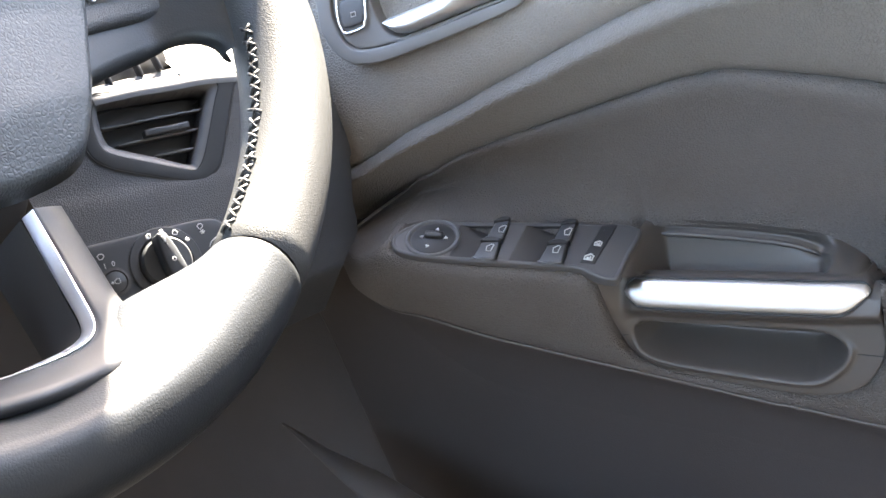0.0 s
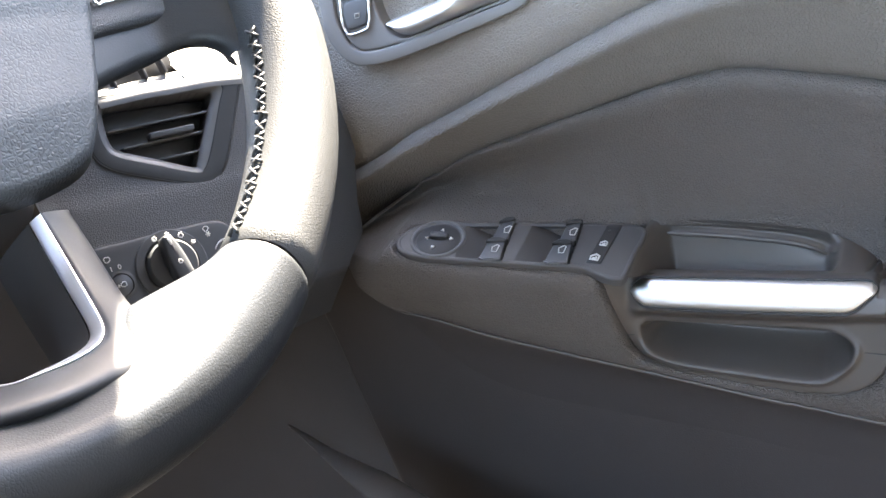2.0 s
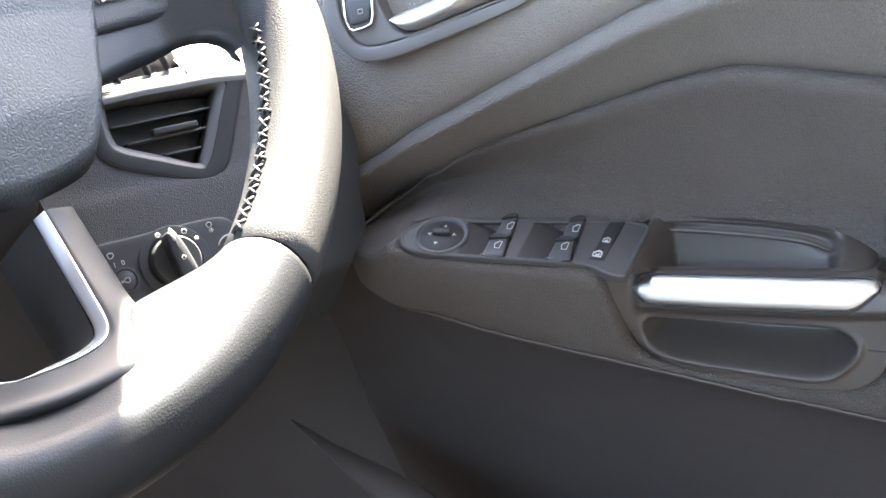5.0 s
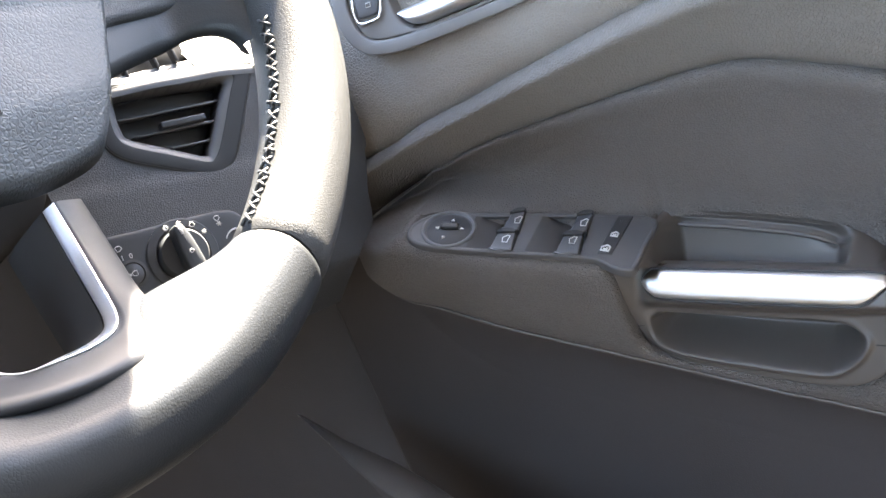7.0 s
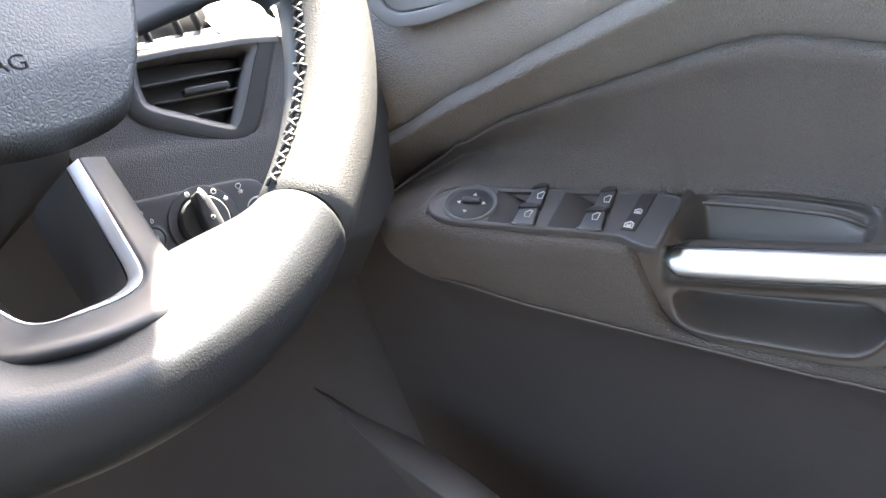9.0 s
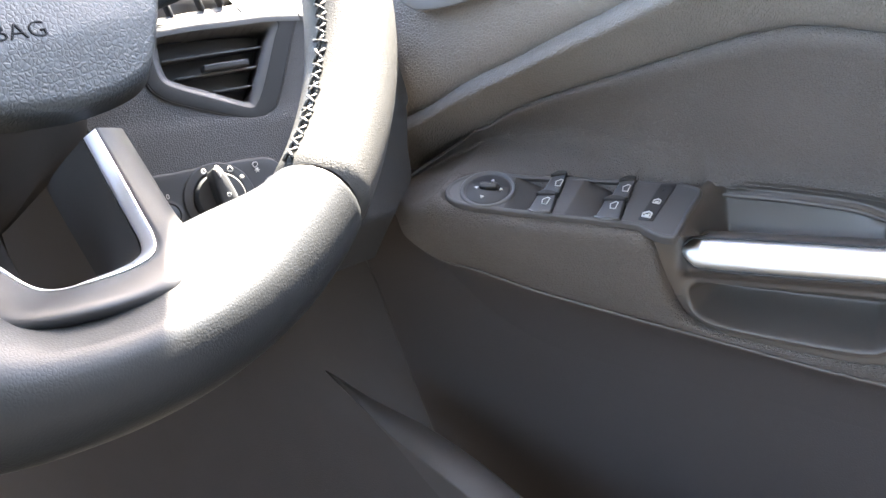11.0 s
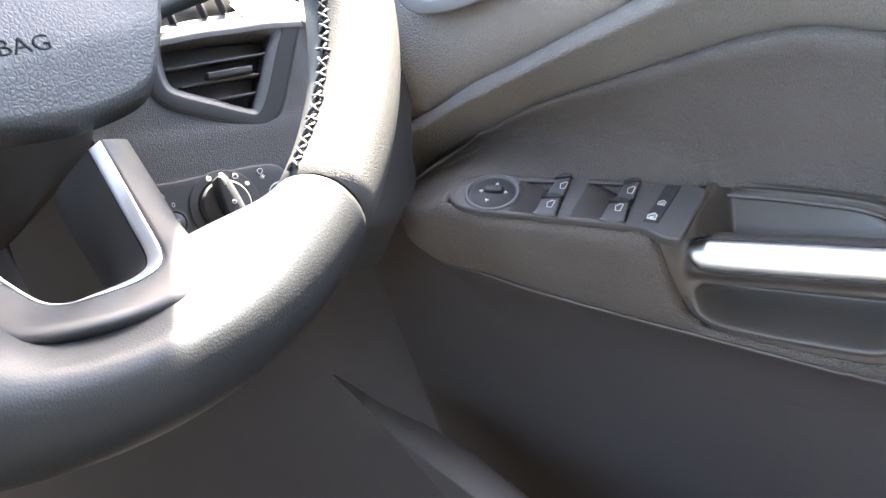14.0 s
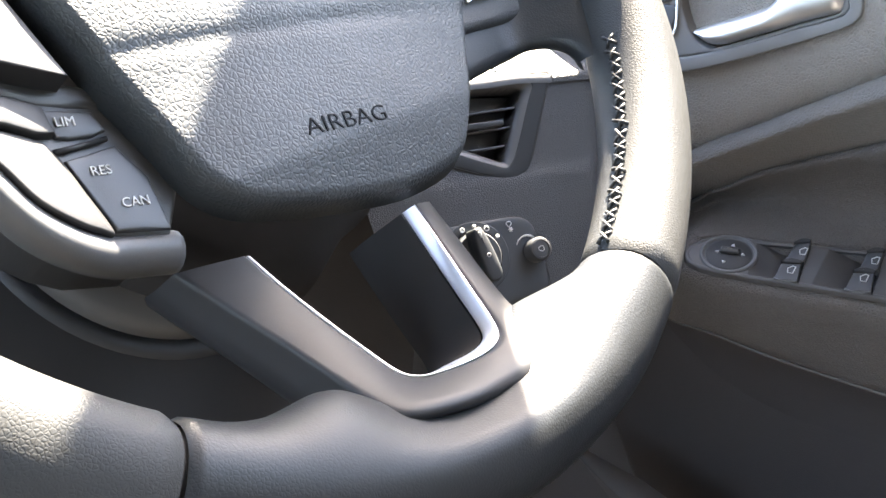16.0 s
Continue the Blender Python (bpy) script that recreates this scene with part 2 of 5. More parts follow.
def letters(name, text, size, mat, parent, m, label="", depth=0.0002, bold=0.0, lie_on=None):
    """Raised letters, centred, as a mesh."""
    cu = bpy.data.curves.new(name, "FONT")
    cu.body, cu.size, cu.align_x, cu.align_y, cu.extrude, cu.offset, cu.resolution_u = text, size, "CENTER", "CENTER", depth, bold, 3
    ob = bpy.data.objects.new(name, cu)
    me = bpy.data.meshes.new_from_object(ob)
    bpy.data.objects.remove(ob)
    if lie_on is not None:
        # follow the curved surface of the mesh below
        base = np.array([v.co[:] for v in lie_on.vertices if v.co.z > -0.026])
        for v in me.vertices:
            q = m @ v.co
            d = np.hypot(base[:, 0] - q.x, base[:, 1] - q.y)
            near = np.argsort(d)[:8]
            w = 1 / (d[near] + 1e-5) ** 2
            v.co.z += float((base[near, 2] * w).sum() / w.sum()) + 0.00012
    me.materials.append(mat)
    out = new(name, me)
    out.parent = parent
    out.matrix_local = m
    return tagged(out, label)


def strip(name, ys, low, high, profile, mat, parent, label=""):
    """A door panel between two lines z = low(y) and z = high(y); profile: (share of the height, x)."""
    rws = []
    for y in ys:
        a, b = low(y), high(y)
        rws.append([((x(y) if callable(x) else x), y, a + (b - a) * s) for s, x in profile])
    bm = lattice(rws)
    return part(name, bm, mat, parent, label)


def line(pts):
    """z as a smooth function of y through the points (y falling)."""
    c = curve2(pts, False, 10)
    ys, zs = np.array([q[0] for q in c]), np.array([q[1] for q in c])
    o = np.argsort(ys)
    ys, zs = ys[o], zs[o]
    return lambda y: float(np.interp(y, ys, zs))


# ---------------------------------------------------------------- car shell
def shell_piece(name, bm, mat, label, smooth=False):
    ob = part(name, bm, mat, None, label, smooth)
    return tagged(ob, label, "car body", kind="structure")


shell_piece("floor", box(-1.3, 0.42, -1.6, 0.75, -0.02, 0.0), CARPET, "dark carpeted floor of the car")
shell_piece("ceiling", box(-1.3, 0.33, -1.6, 0.06, 1.17, 1.19), LINING, "pale headlining under the roof of the car")
shell_piece("ground", box(-60, 60, -60, 60, -0.55, -0.45), TARMAC, "pale grey tarmac ground outside the car")
shell_piece("wall_rear", box(-1.3, 0.42, -0.92, -0.90, 0.0, 1.02), CARPET, "plain wall behind the seats")
shell_piece("wall_passenger_side", box(-1.32, -1.3, -1.6, 0.75, 0.0, 0.69), PLASTIC_FINE, "dark lining of the passenger side")
shell_piece("wall_console", box(-0.46, -0.42, -0.9, 0.75, 0.0, 0.46), CARPET, "plain dark side of the centre console")
shell_piece("wall_front", box(-1.3, 0.42, 0.75, 0.77, 0.0, 0.56), CARPET, "carpeted bulkhead at the front of the footwell")

shell_piece("wall_binnacle", box(-0.24, 0.085, 0.11, 0.30, 0.40, 0.665, 0.02, 3), VOID, "dark instrument binnacle behind the steering wheel")

# Unseen windscreen pillar beside the driver's door, added to cast the wheel's shadow band.
PILLAR_DIR = Vector((-0.566, -0.755, 0.345)).normalized()
across = PILLAR_DIR.cross(SUN_DIR).normalized()
PILLAR_MID = Vector((-0.04, -0.062, 0.528)) - across * 0.0037 + SUN_DIR * (0.42 / SUN_DIR.x)
half = 0.0522
depth_way = across.cross(PILLAR_DIR).normalized()
rows = []
for k in range(111):
    s = -0.75 + 1.1 * k / 110
    c = PILLAR_MID + PILLAR_DIR * s + Vector((0, 0, -0.03 * (s / 0.6) ** 2))
    # both edges bend so that the shadow's outline falls where it is wanted
    rear = -half + 0.0280 * max(0.0, min(1.0, (-0.08 - s) / 0.12)) + 0.0035 * max(0.0, min(1.0, (-0.014 - s) / 0.014))
    front = 0.0478 - 0.0045 * max(0.0, min(1.0, (-0.016 - s) / 0.012)) + 0.0089 * max(0.0, min(1.0, (-0.08 - s) / 0.08))
    c += across * (front + rear) / 2
    rows.append([c + across * (front - rear) / 2 * math.copysign(abs(math.cos(a)) ** 0.6, math.cos(a)) + depth_way * 0.03 * math.copysign(abs(math.sin(a)) ** 0.6, math.sin(a)) for a in [2 * math.pi * j / 20 for j in range(20)]])
shell_piece("pillar_right", lattice(rows, False, True), LINING, "unseen pale padded windscreen pillar beside the driver's door, shaped to shade the wheel", True)

# ---------------------------------------------------------------- steering wheel
TILT = radians(27.60)
WHEEL_M = Matrix.Translation((-0.0042, -0.0072, 0.6184)) @ Matrix(((1, 0, 0, 0), (0, math.sin(TILT), -math.cos(TILT), 0), (0, math.cos(TILT), math.sin(TILT), 0), (0, 0, 0, 1))) @ Matrix.Scale(0.9727, 4)
SEAM_R, SEAM_L = radians(-67), radians(-128.4)
RIM_R = 0.168

wheel = thing("steering_wheel", WHEEL_M, "black leather steering wheel with stitched grips and satin V spoke", "steering wheel")


def wrap(a):
    return (a + math.pi) % (2 * math.pi) - math.pi


def rim_section(a, end=0.0):
    """One ring of the rim at the angle a: points round the tube. end: how far it is drawn in at a seam (0..1)."""
    deg = math.degrees(wrap(a))
    r = 0.0150
    for mid, span, more in ((-35, 30, 0.0012), (35, 22, 0.0012), (145, 22, 0.0012), (-155, 25, 0.0012)):
        r += more * math.exp(-((deg - mid) / span) ** 2)
    out = []
    for k in range(28):
        b = 2 * math.pi * k / 28
        rad, nor = math.cos(b), math.sin(b)
        rr = r * (1 - 0.10 * end)
        # inner thumb rest beside the lower spoke
        thumb = droop = 0.0
        if rad < 0:
            thumb = 0.009 * math.exp(-((deg + 112.5) / 6.5) ** 2)
            # on the door side it widens and sinks towards the spoke
            wide = step((-66.5 - deg) / 15.5) if deg > -83 else step((deg + 91) / 7)
            thumb += 0.0102 * wide
            droop = 0.0090 * wide * rad * rad
        slim = max(0.0, min(1.0, (deg + 33) / 13))
        d = rr * rad * 0.94 - thumb * abs(rad) - 0.0038 * slim * slim * (3 - 2 * slim) * max(0.0, rad)
        low = max(0.0, min(1.0, (-52 - deg) / 30))
        d += (0.0012 + 0.0024 * low * low * (3 - 2 * low)) * max(0.0, rad)
        tuck = 1 - 0.66 * math.exp(-((deg + 97) / 16.0) ** 4) * max(0.0, -rad) if nor > 0 else 1.0
        out.append(((RIM_R + d) * math.cos(a), (RIM_R + d) * math.sin(a), rr * nor * 1.04 * tuck - droop))
    return out


def rim_piece(name, a0, a1, n, mat, label):
    rws = []
    for i in range(n + 1):
        t = i / n
        a = a0 + (a1 - a0) * t
        arc = min(abs(a - a0), abs(a1 - a)) * RIM_R
        e = 1.0 if arc < 1e-6 else max(0.0, 1 - arc / 0.0022) ** 2
        rws.append(rim_section(a, e))
    return part(name, lattice(rws, False, True), mat, wheel, label)


rim_piece("rim_lower", SEAM_L + 0.003, SEAM_R - 0.003, 110, LEATHER_SMOOTH, "smooth black leather lower rim")
rim_piece("rim_grip", SEAM_R + 0.003, SEAM_L + 2 * math.pi - 0.003, 260, LEATHER, "grained black leather rim grip")
for a in (SEAM_R, SEAM_L):
    rws = [[Vector(q) * 1.0 for q in rim_section(a + da, 1.6)] for da in (-0.012, 0.012)]
    part("rim_seam", lattice(rws, False, True), INK, wheel, "dark seam round the rim")


def stitch_mesh():
    """One crossed stitch lying along local x, 5 mm long, raised over the leather."""
    bm = bmesh.new()
    for sgn in (1, -1):
        pts = [(-0.0028, -0.0019 * sgn, -0.0002), (-0.0012, -0.0008 * sgn, 0.0006), (0.0006 + 0.0004 * sgn, 0.001 * sgn, 0.0006), (0.0022 + 0.0006 * sgn, 0.0021 * sgn, -0.0002)]
        t = tube(pts, 0.00062, 6)
        me = bpy.data.meshes.new("tmp")
        t.to_mesh(me)
        t.free()
        bm.from_mesh(me)
        bpy.data.meshes.remove(me)
    return bm


stitch_me = None
for i in range(46):
    a = SEAM_R + 0.035 + i * 0.0335
    if math.degrees(a) > -31:
        break
    rs = rim_section(a)
    q = Vector((math.cos(a), math.sin(a), 0))
    p0 = Vector(rs[13])
    along = Vector((-math.sin(a), math.cos(a), 0))
    outw = (-q * 0.975 + Vector((0, 0, 0.22))).normalized()
    side = outw.cross(along)
    m = Matrix((along, side, outw)).transposed().to_4x4()
    m.translation = p0 + outw * 0.0002
    if stitch_me is None:
        first = part("stitch", stitch_mesh(), THREAD, wheel, "grey thread stitch", m=m)
        stitch_me = first.data
    else:
        ob = new("stitch", stitch_me)
        ob.parent = wheel
        ob.matrix_local = m @ pose(random.uniform(-0.0004, 0.0004), random.uniform(-0.0003, 0.0003), 0, random.uniform(-8, 8), random.uniform(-8, 8), random.uniform(-22, 22))


# airbag cover: a domed cushion with a crease across it
COVER_OUT = [(-0.068, 0.062), (-0.0630, 0.03), (-0.0562, -0.0100), (-0.0512, -0.0284), (-0.0488, -0.0390), (-0.0460, -0.0480), (-0.0430, -0.0580), (-0.0410, -0.0672), (-0.0378, -0.0740), (-0.0328, -0.0788), (-0.0268, -0.0822), (-0.0105, -0.0872), (0.0030, -0.0905), (0.0232, -0.0943), (0.0353, -0.0952), (0.0495, -0.0944), (0.0584, -0.0919), (0.0641, -0.0873), (0.0735, -0.0757), (0.0829, -0.0622), (0.0962, -0.0419), (0.105, -0.012), (0.109, 0.025), (0.104, 0.062), (0.070, 0.075), (0.022, 0.078), (-0.033, 0.074)]
bm = pillow(COVER_OUT, -0.0285, -0.0165, 0.0034, 0.0030, 6, 8, True, -0.0022, 30)
for v in bm.verts:
    if v.co.z > -0.0265:
        d = v.co.y + 0.040 + 0.10 * (v.co.x - 0.02)
        facet = -0.0482 - 0.226 * (v.co.y + 0.0355) + 0.0005
        v.co.z += -0.34 * max(0.0, facet - v.co.x) + 0.0022 / (1 + math.exp(-d / 0.0040)) - 0.0007 * math.exp(-(d / 0.0028) ** 2) - 0.20 * max(0.0, -0.0750 - v.co.y) * min(1.0, (v.co.z + 0.0265) / 0.008)
cover = part("airbag_cover", bm, COVER, wheel, "grained blue-black airbag cover")
letters("lettering", "AIRBAG", 0.0086, STAMP, cover, pose(0.0128, -0.0708, 0, 0, 0, -7) @ Matrix.Diagonal((1.08, 0.84, 1, 1)), "stamped dark word", 0.0002, -0.00012, lie_on=cover.data)

# hub body behind the cover
part("hub", pillow([(-0.05, 0.05), (-0.048, -0.02), (-0.042, -0.066), (-0.02, -0.090), (0.0, -0.106), (0.0245, -0.1045), (0.0494, -0.0933), (0.0766, -0.0831), (0.097, -0.04), (0.105, 0.05)], -0.15, -0.072, 0.018, 0, 6, 6), VOID, wheel, "dark brownish plastic hub body")

# V spoke: satin frame with a chrome inner edge
V_IN = [(-0.0297, -0.0925, -0.0315), (-0.0298, -0.0985, -0.0285), (-0.0296, -0.1065, -0.0245), (-0.0292, -0.1180, -0.0180), (-0.0286, -0.1300, -0.0110), (-0.0282, -0.1375, -0.0065), (-0.0262, -0.1418, -0.005), (-0.0209, -0.1448, -0.003), (-0.0149, -0.1446, -0.003), (-0.0067, -0.146, -0.003), (0.0023, -0.1459, -0.003), (0.0065, -0.1439, -0.0054), (0.0108, -0.1407, -0.0092), (0.0150, -0.1339, -0.0140), (0.0207, -0.1246, -0.0203), (0.0265, -0.1150, -0.0266), (0.0360, -0.0995, -0.0368)]
V_OUT = [(-0.0485, -0.0870, -0.0405), (-0.0480, -0.0930, -0.0365), (-0.0470, -0.1020, -0.0305), (-0.0461, -0.1185, -0.018), (-0.0459, -0.1278, -0.011), (-0.0463, -0.1393, -0.001), (-0.0470, -0.1462, 0.006), (-0.0440, -0.1508, 0.010), (-0.0238, -0.1570, 0.0115), (-0.0090, -0.1590, 0.0085), (0.0045, -0.1612, 0.0070), (0.0165, -0.1588, 0.0066), (0.0212, -0.1500, -0.0012), (0.0254, -0.1420, -0.0098), (0.0340, -0.1299, -0.0197), (0.0427, -0.1178, -0.0295), (0.0557, -0.0996, -0.0443)]
vi, vo = eased(curve2(V_IN, False, 8), 40), eased(curve2(V_OUT, False, 8), 22)
ch, sp, liner = [], [], []
for k, (p, q) in enumerate(zip(vi, vo)):
    # both arms are flat with a wall on the far side; at the bend the edge rolls over softly
    f = max(step((56 - k) / 24), step((k - 78) / 20))
    w = (q - p).normalized()
    up = Vector((0, 0, 1))
    # the bright chamfer stands steeper beside the door-side arm
    across_arm = Vector((w.x, w.y, 0)).normalized()
    band, lift = 0.0013 + 0.0007 * step((k - 40) / 36), 0.0034 * step((k - 40) / 36)
    e = p + across_arm * band + up * lift
    w = (q - e).normalized()
    ch.append([p + across_arm * (band * x) + up * (lift * z - d) for x, z, d in ((0.0, 0.0, 0.0016), (0.06, 0.02, 0.0008), (0.2, 0.12, 0.0004), (0.45, 0.45, 0.0001), (0.75, 0.80, 0.0), (0.95, 0.98, 0.0), (1.1, 1.0, 0.0010))])
    L = (q - e).length
    sp.append([e + w * 0.0002 + up * -0.0012, e + w * 0.0007 + up * 0.0001, e + w * 0.0016 + up * 0.0006, e + w * L * 0.60 + up * 0.0011, e + w * L * (0.82 + 0.08 * f) + up * (0.0004 + 0.0005 * f), e + w * L * (0.94 + 0.03 * f) + up * (-0.0016 + 0.0021 * f), e + w * L * 0.99 + up * (-0.0034 + 0.0032 * f), q + up * (-0.0060 + 0.0048 * f), q + up * (-0.018 + 0.007 * f), q + w * 0.001 * f + up * (-0.022 + 0.006 * f), q - w * 0.004 + up * -0.026])
    liner.append([p + up * -0.0024, p + up * -0.008, p + w * 0.0006 + up * -0.016, p + w * 0.0020 + up * -0.026, p + w * 0.0060 + up * -0.036])
part("spoke_trim", lattice(ch), TRIM, wheel, "bright satin chrome edge of the V spoke")
part("lower_spoke", lattice(sp), SATIN, wheel, "satin grey V-shaped lower spoke")
# dark inner wall of the opening
part("spoke_liner", lattice(liner), VOID, wheel)

# spoke with the cruise-control keys
KEY_H = -0.027
part("left_spoke", pillow([(-0.145, 0.02), (-0.10, 0.028), (-0.0505, 0.0170), (-0.0435, -0.0330), (-0.0415, -0.0690), (-0.0505, -0.0795), (-0.0655, -0.0745), (-0.0747, -0.0695), (-0.0823, -0.0625), (-0.0865, -0.0530), (-0.100, -0.035), (-0.145, -0.02)], -0.064, KEY_H - 0.0016, 0.0020, 0.0, 1, 4, False), BLACK, wheel, "dark grey spoke with cruise-control keys")
KEY_SHAPES = {
    "upper_key": [(-0.0657, -0.0382), (-0.0535, -0.0420), (-0.0525, -0.0478), (-0.0566, -0.0484), (-0.0630, -0.0474), (-0.0663, -0.0460)],
    "lower_key": [(-0.0677, -0.0527), (-0.0615, -0.0524), (-0.0525, -0.0524), (-0.0485, -0.0630), (-0.0503, -0.0780), (-0.0575, -0.0758), (-0.0645, -0.0736), (-0.0665, -0.0605)],
}
for nm, out in KEY_SHAPES.items():
    auto_smooth(part(nm, pillow(out, KEY_H - 0.006, KEY_H, 0.0008, 0.0003, 1, 3, False), BUTTON, wheel, "grey key with white letters"), 50)
part("key_joint", tube([(-0.0695, -0.0500, KEY_H - 0.0004), (-0.0630, -0.0498, KEY_H - 0.0004), (-0.0535, -0.0500, KEY_H - 0.0004)], 0.0008, 6), SATIN, wheel, "narrow bar between the keys")
auto_smooth(part("key_bezel", pillow([(-0.0802, -0.0429), (-0.0727, -0.0462), (-0.0700, -0.0495), (-0.0685, -0.0527), (-0.0672, -0.0605), (-0.0652, -0.0736), (-0.0695, -0.0724), (-0.0747, -0.0692), (-0.0821, -0.0622), (-0.0862, -0.0532), (-0.0900, -0.0450), (-0.0855, -0.0418)], KEY_H - 0.006, KEY_H + 0.0003, 0.0010, 0.0004, 4, 3), SATIN, wheel, "satin grey key surround"), 60)
auto_smooth(part("side_key", pillow([(-0.0875, -0.0310), (-0.0755, -0.0346), (-0.0665, -0.0380), (-0.0672, -0.0458), (-0.0727, -0.0454), (-0.0802, -0.0421), (-0.0890, -0.0402)], KEY_H - 0.006, KEY_H + 0.0020, 0.0008, 0.0003, 1, 3, False), SATIN, wheel, "satin grey side key"), 60)
auto_smooth(part("top_key", pillow([(-0.0986, -0.0225), (-0.0749, -0.0289), (-0.0590, -0.0345), (-0.0618, -0.0191), (-0.0640, -0.0080), (-0.0986, 0.0013)], KEY_H - 0.001, KEY_H + 0.0078, 0.0008, 0.0003, 1, 3, False), SATIN, wheel, "satin grey upper key"), 60)
auto_smooth(part("key_bar", pillow([(-0.0975, -0.0202), (-0.0715, -0.0271), (-0.0596, -0.0306), (-0.0495, -0.0350), (-0.0495, -0.0420), (-0.0655, -0.0372), (-0.0755, -0.0337), (-0.0975, -0.0275)], KEY_H - 0.008, KEY_H - 0.0006, 0.0022, 0.0002, 1, 4, False), BLACK, wheel, "rounded dark bar between the keys"), 60)
part("spoke_cheek", tube(curve2([(-0.0485, -0.0825, KEY_H - 0.0080), (-0.0655, -0.0772, KEY_H - 0.0080), (-0.0747, -0.0728, KEY_H - 0.0080), (-0.0827, -0.0655, KEY_H - 0.0080), (-0.0877, -0.0555, KEY_H - 0.0080), (-0.0915, -0.0410, KEY_H - 0.0080)], False, 8), 0.0056, 14, False, 1.25), PANEL, wheel, "rounded lower cheek of the spoke")
for word, u, v in (("LIM", -0.0621, -0.0430), ("RES", -0.0602, -0.0579), ("CAN", -0.0560, -0.0684)):
    letters("lettering", word, 0.0037, PRINT, wheel, pose(u, v, KEY_H + 0.0005, 0, 0, -12), "white printed word")

# the whole pad of keys rises towards the rim
for ob in [o for o in wheel.children if o.name.split(".")[0] in ("left_spoke", "upper_key", "lower_key", "key_joint", "key_bezel", "side_key", "top_key", "key_bar", "spoke_cheek")]:
    for v in ob.data.vertices:
        v.co.z += 0.36 * max(0.0, min(0.03, -0.0655 - v.co.x))

# upper spoke towards the door: a dark web that flows into the rim, with a key pad on it
FILLET = Vector((0.1186, -0.0780))
edge = [(Vector((u, -0.0680 - 1.9 * (0.1186 - u) ** 2)), Vector((0, 1)), Vector((u, 0.045))) for u in [0.078 + 0.0406 * k / 20 for k in range(21)]]
for k in range(1, 25):
    a = radians(90 - 112 * k / 24)
    away = Vector((math.cos(a), math.sin(a)))
    edge.append((FILLET + away * 0.0100, away, Vector((0.1186 + 0.030 * k / 24, 0.045 - 0.145 * (k / 24) ** 2))))
rws = []
for c, away, far in edge:
    row = []
    pts = [(c + away * d, dh) for d, dh in ((0.0075, -0.0130), (0.0040, -0.0110), (0.0012, -0.0080), (0.0002, -0.0048), (0.0006, -0.0022), (0.0022, -0.0006), (0.0045, 0.0))]
    pts += [(pts[-1][0].lerp(far, q / 10), 0.0) for q in range(1, 11)]
    for p, dh in pts:
        s = max(0.0, min(1.0, (p.length - 0.128) / 0.032))
        row.append((p.x, p.y, -0.0235 + 0.0235 * s * s * (3 - 2 * s) * 0.9 + dh))
    rws.append(row)
part("right_spoke", lattice(rws), LEATHER_SMOOTH, wheel, "smooth black spoke web flowing into the rim")
auto_smooth(part("key_pad", pillow([(0.055, -0.0540), (0.092, -0.0543), (0.110, -0.0548), (0.124, -0.0552), (0.1335, -0.0545), (0.1400, -0.0500), (0.1420, -0.035), (0.1430, 0.0), (0.140, 0.02), (0.055, 0.02)], -0.03, -0.0195, 0.0035, 0.0003, 5, 6), DASH, wheel, "dark blue-grey key pad"), 60)
auto_smooth(part("spoke_key", pillow([(0.099, 0.006), (0.131, 0.004), (0.131, -0.0380), (0.126, -0.0420), (0.103, -0.0430), (0.099, -0.0400)], -0.026, -0.0178, 0.0016, 0.0004, 3, 3), BUTTON, wheel, "dark key with a pale edge"), 60)
part("key_edge", tube(curve2([(0.0972, 0.006, -0.0180), (0.0972, -0.0400, -0.0180), (0.1020, -0.0448, -0.0180), (0.1265, -0.0440, -0.0180), (0.1325, -0.0390, -0.0180), (0.1330, 0.004, -0.0180)], False, 6), 0.0007, 6), CHROME, wheel, "thin chrome line")

# ---------------------------------------------------------------- steering column
column = thing("steering_column_cover", WHEEL_M, "dark grey plastic steering column cover behind the wheel", "column cover")
part("shroud", pillow([(0.022, -0.158), (0.034, -0.125), (0.040, -0.07), (0.040, 0.03), (-0.12, 0.03), (-0.140, -0.03), (-0.125, -0.10), (-0.09, -0.14), (-0.05, -0.160)], -0.26, -0.100, 0.014, 0.004, 8, 6, True, 0.0, 16), VOID, column, "matt dark grey shroud")
part("collar_gap", lathe([(0.0585, -0.104), (0.0590, -0.0945), (0.0650, -0.0945), (0.0665, -0.104)], 64), INK, column, "dark gap round the collar", m=pose(0, -0.043, 0))
part("collar", lathe([(0.0590, -0.106), (0.0592, -0.0925), (0.0580, -0.0895), (0.0555, -0.0880), (0.040, -0.0868), (0.0, -0.0865)], 64), PANEL_DARK, column, "smooth round grey collar", m=pose(0, -0.043, 0))
part("paper_tag", box(-0.0006, 0.0006, -0.0055, 0.0055, -0.0004, 0.0004, 0.0002), BEZEL, column, "thin pale tag on the shroud", m=pose(0.0125, -0.1190, -0.0935, 0, 0, 8))

# ---------------------------------------------------------------- dashboard
DN = Vector((-0.4, -0.85, 0.35)).normalized()
DR = Vector((0.85, -0.4, 0)).normalized()
DU = DN.cross(DR)
DASH_M = Matrix((DR, DU, DN)).transposed().to_4x4()
DASH_M.translation = (0.1497, 0.0389, 0.4951)
dash = thing("dashboard", DASH_M, "dark blue-grey grained dashboard end beside the steering wheel", "dashboard")


